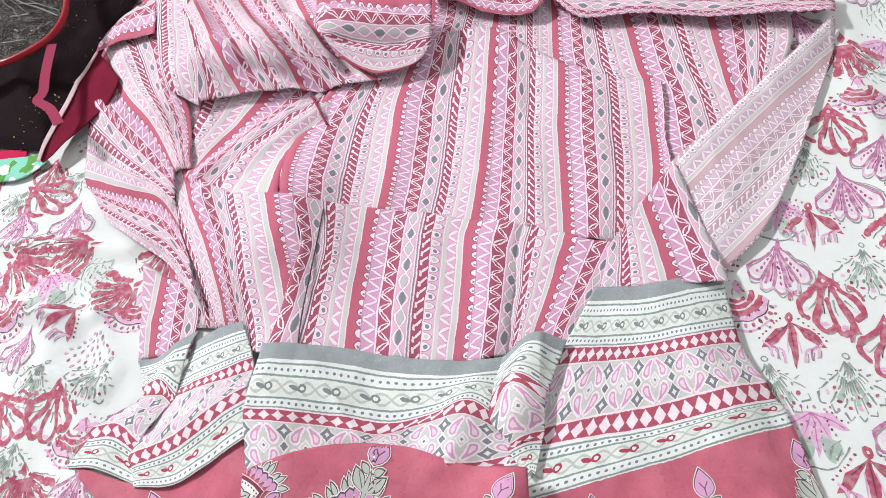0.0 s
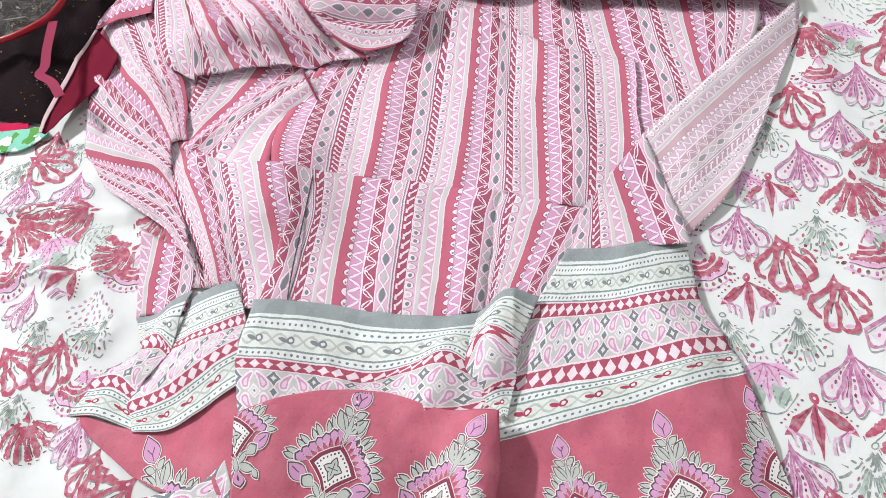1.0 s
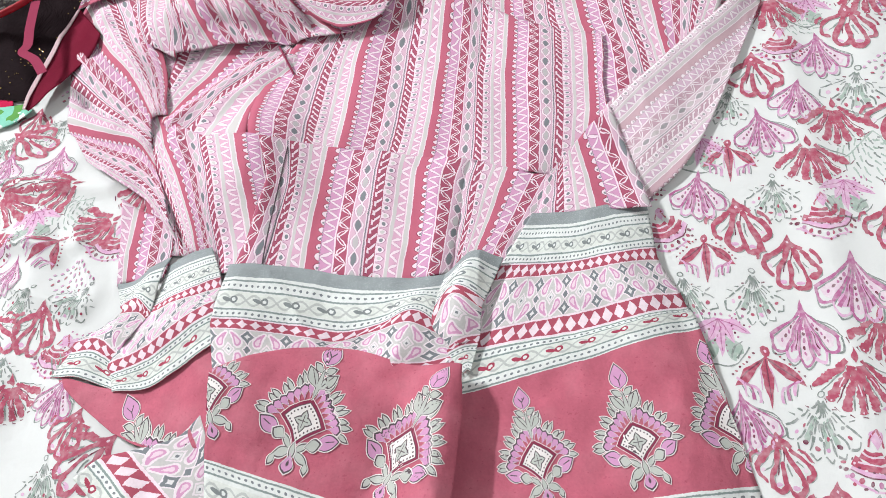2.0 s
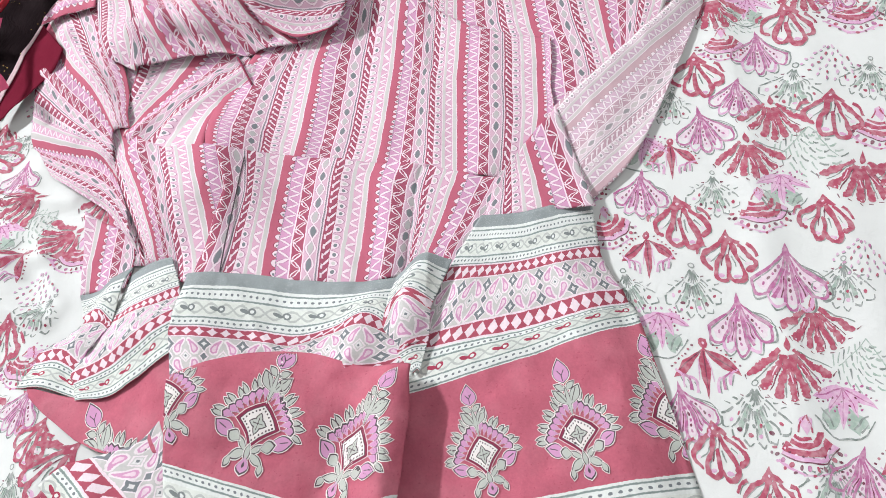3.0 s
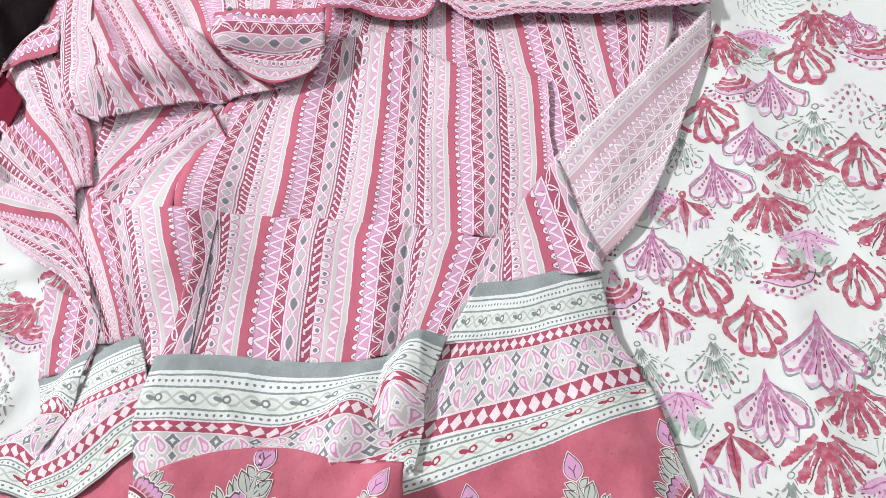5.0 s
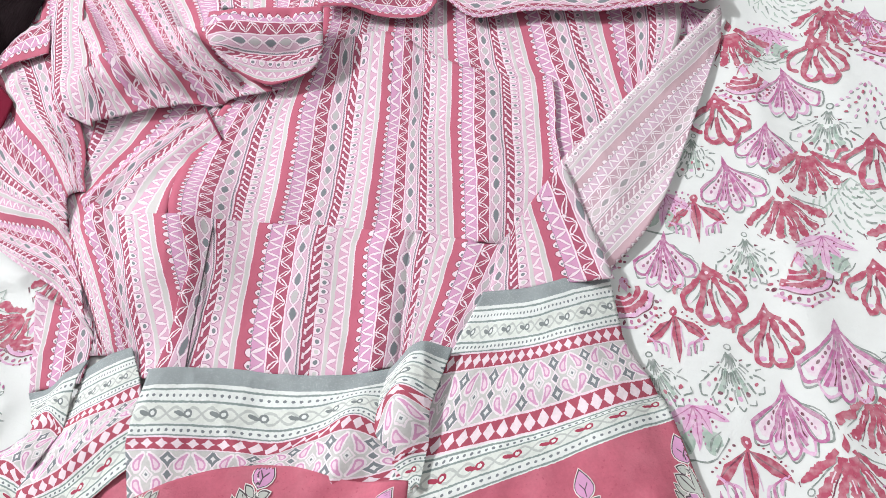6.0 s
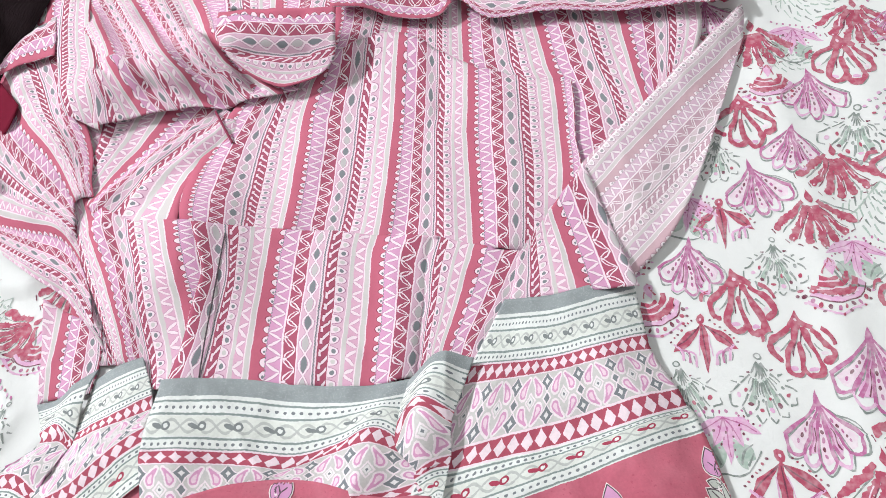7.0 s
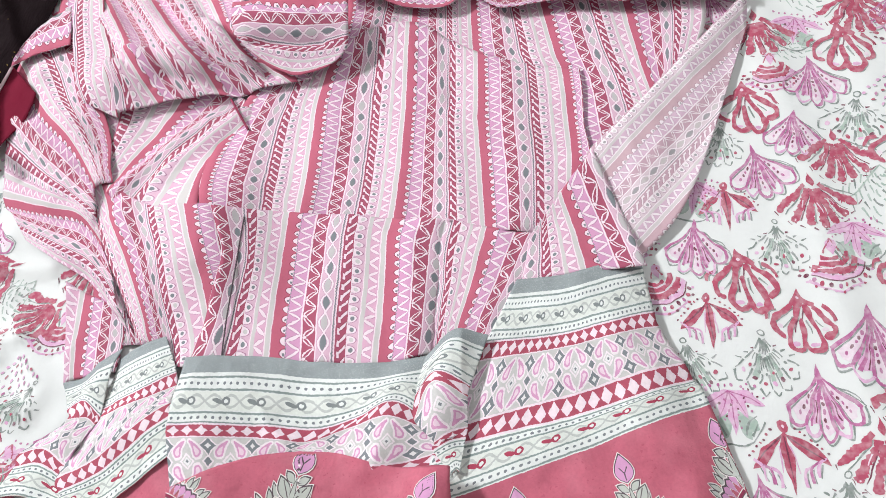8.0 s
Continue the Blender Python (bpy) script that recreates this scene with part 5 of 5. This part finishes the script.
tube('piping', [TO_BAG @ Vector(p) for p in ARC], 0.0045, RED_TRIM, bag, 'red glossy piping')
bm = bmesh.new()
corner = TO_BAG @ Vector((-0.646, 0.542, 0.066))
fan = [TO_BAG @ Vector(p) for p in ARC]
sheets = []
for k in range(9):
    t = k / 8
    sheets.append([bm.verts.new(p.lerp(corner, t) + Vector((0, 0, 0.004 * noise.noise(p * 40 + Vector((t * 9, 0, 0))) * (1 if k else 0)))) for p in fan])
for a, b in zip(sheets, sheets[1:]):
    for i in range(len(fan) - 1):
        bm.faces.new((a[i], a[i + 1], b[i + 1], b[i]))
part('clear_window', bm, CLEAR, bag, 'clear creased plastic window').visible_shadow = False
RIBBON = [(-0.487, 0.345, 0.058), (-0.485, 0.319, 0.058), (-0.482, 0.288, 0.058), (-0.477, 0.257, 0.058), (-0.481, 0.244, 0.058), (-0.46, 0.226, 0.058), (-0.442, 0.198, 0.058)]
bm = bmesh.new()
line = [TO_BAG @ Vector([along([p[k] for p in RIBBON], i / 4) for k in range(3)]) for i in range(4 * len(RIBBON) - 3)]
prev = None
for k, p in enumerate(line):
    side = (line[min(k + 1, len(line) - 1)] - line[max(k - 1, 0)]).cross(Vector((0, 0, 1))).normalized() * 0.006
    pair = (bm.verts.new(p - side), bm.verts.new(p + side + Vector((0, 0, 0.002))))
    if prev:
        bm.faces.new((prev[0], pair[0], pair[1], prev[1]))
    prev = pair
part('ribbon', bm, PINK_TRIM, bag, 'rose fabric ribbon')
shine = random.Random(11)
hub = Vector((-0.640, 0.500, 0.068))
for k in range(20):
    # pale tubes draw the creases' highlights, from the window's gathered corner towards its piping
    rim = Vector([along([p[n] for p in ARC], 6 * (k + 0.5) / 20) for n in range(3)])
    a, b = sorted((shine.uniform(0.25, 0.8), shine.uniform(0.5, 0.97)))
    if k % 4 == 3:
        start = hub.lerp(rim, a)
        line = [start, start + Vector((shine.uniform(0.01, 0.04), shine.uniform(-0.03, 0.02), 0))]
    else:
        line = [hub.lerp(rim, a + (b - a) * n / 3) + Vector((shine.uniform(-0.004, 0.004), shine.uniform(-0.004, 0.004), 0.002)) for n in range(4)]
    tube('crease', [TO_BAG @ p for p in line], shine.choice((0.0003, 0.0004, 0.0005, 0.0008)), CREASE_SHINE, bag)
bm = bmesh.new()
for place in ((-0.50, 0.285), (-0.475, 0.29), (-0.525, 0.25), (-0.53, 0.40), (-0.49, 0.43), (-0.56, 0.36), (-0.46, 0.36)):
    heart = TO_BAG @ Vector((*place, 0))
    for k in range(14):
        x, y = heart.x + shine.gauss(0, 0.013), heart.y + shine.gauss(0, 0.009)
        turn = Matrix.Rotation(shine.uniform(-0.9, 0.9), 4, "X") @ Matrix.Rotation(shine.uniform(-0.9, 0.9), 4, "Y")
        bmesh.ops.create_cone(bm, cap_ends=True, segments=8, radius1=0.0012, radius2=0.0010, depth=0.0004, matrix=Matrix.Translation((x, y, bag_z(x, y) + 0.0006)) @ turn)
tagged(part('sequins', bm, GOLD, bag, 'scattered gold sequins'), kind='stuff')
green_cloth = Panel([
    [(-0.597, 0.177), (-0.611, 0.220)],
    [(-0.550, 0.172), (-0.562, 0.212)],
    [(-0.520, 0.173), (-0.530, 0.209)],
    [(-0.491, 0.192), (-0.503, 0.207)],
], [0, 1], lift=-0.003, seed=4)
tagged(green_cloth.build('folded_cloth', GREEN, None), 'green and white printed cotton cloth tucked beside the bag', 'cloth')
red_cloth = Panel([
    [(-0.609, 0.215), (-0.618, 0.243)],
    [(-0.561, 0.210), (-0.566, 0.227)],
    [(-0.538, 0.209), (-0.541, 0.222)],
    [(-0.524, 0.210), (-0.527, 0.219)],
], [0, 1], lift=-0.003, seed=4)
tagged(red_cloth.build('folded_cloth', CORAL, None), 'bright rose red cloth edge under the bag', 'cloth')
# dark tube in place of the shade inside a slit of the underarm fold
tube('slit_shade', [(x, y, gather.z(x, y) + 0.004) for x, y in ((-0.150, 0.222), (-0.143, 0.205), (-0.136, 0.187), (-0.130, 0.172))], 0.0014, FLOWER_MAROON, kurta, 'dark line for the shade in an underarm slit')
tube('seam_thread', [(x, y, front.z(x, y) + 0.0012) for x, y in SEAM], 0.0007, FLOWER_DARK, kurta, 'dark loose seam thread')

# ---- lamps ----
TUBE_GLOW = simple("lit_tube", (0.9, 0.9, 0.9), 0.4, glow=3.0)
METAL = simple("white_lamp_metal", (0.7, 0.7, 0.7), 0.4)
lamp = tagged(new("tube_lamp"), "white ceiling-mounted tube lamp above one side of the bed, lit", "lamp")
bm = bmesh.new()
box(bm, -0.5, -0.03, -0.025, 0.5, 0.0, 0.025, 0.006)
part("housing", bm, METAL, lamp)
bm = bmesh.new()
bmesh.ops.create_cone(bm, cap_ends=True, segments=20, radius1=0.014, radius2=0.014, depth=0.94, matrix=Matrix.Translation((0, -0.05, 0)) @ Matrix.Rotation(radians(90), 4, "Y"))
part("tube", bm, TUBE_GLOW, lamp)
lamp.matrix_world = Matrix.Translation((-3.04, 1.98, 3.574)) @ Matrix.Rotation(radians(62), 4, "Z")
# housing invented to go with the added fill, out of view
fill_fixture = tagged(new("fill_lamp"), "unseen square white fixture added on the ceiling for the fill light", "lamp")
bm = bmesh.new()
box(bm, -0.65, -0.65, 0.0, 0.65, 0.65, 0.04, 0.008)
part("housing", bm, METAL, fill_fixture)
fill_fixture.location = (1.30, -0.2, 3.555)
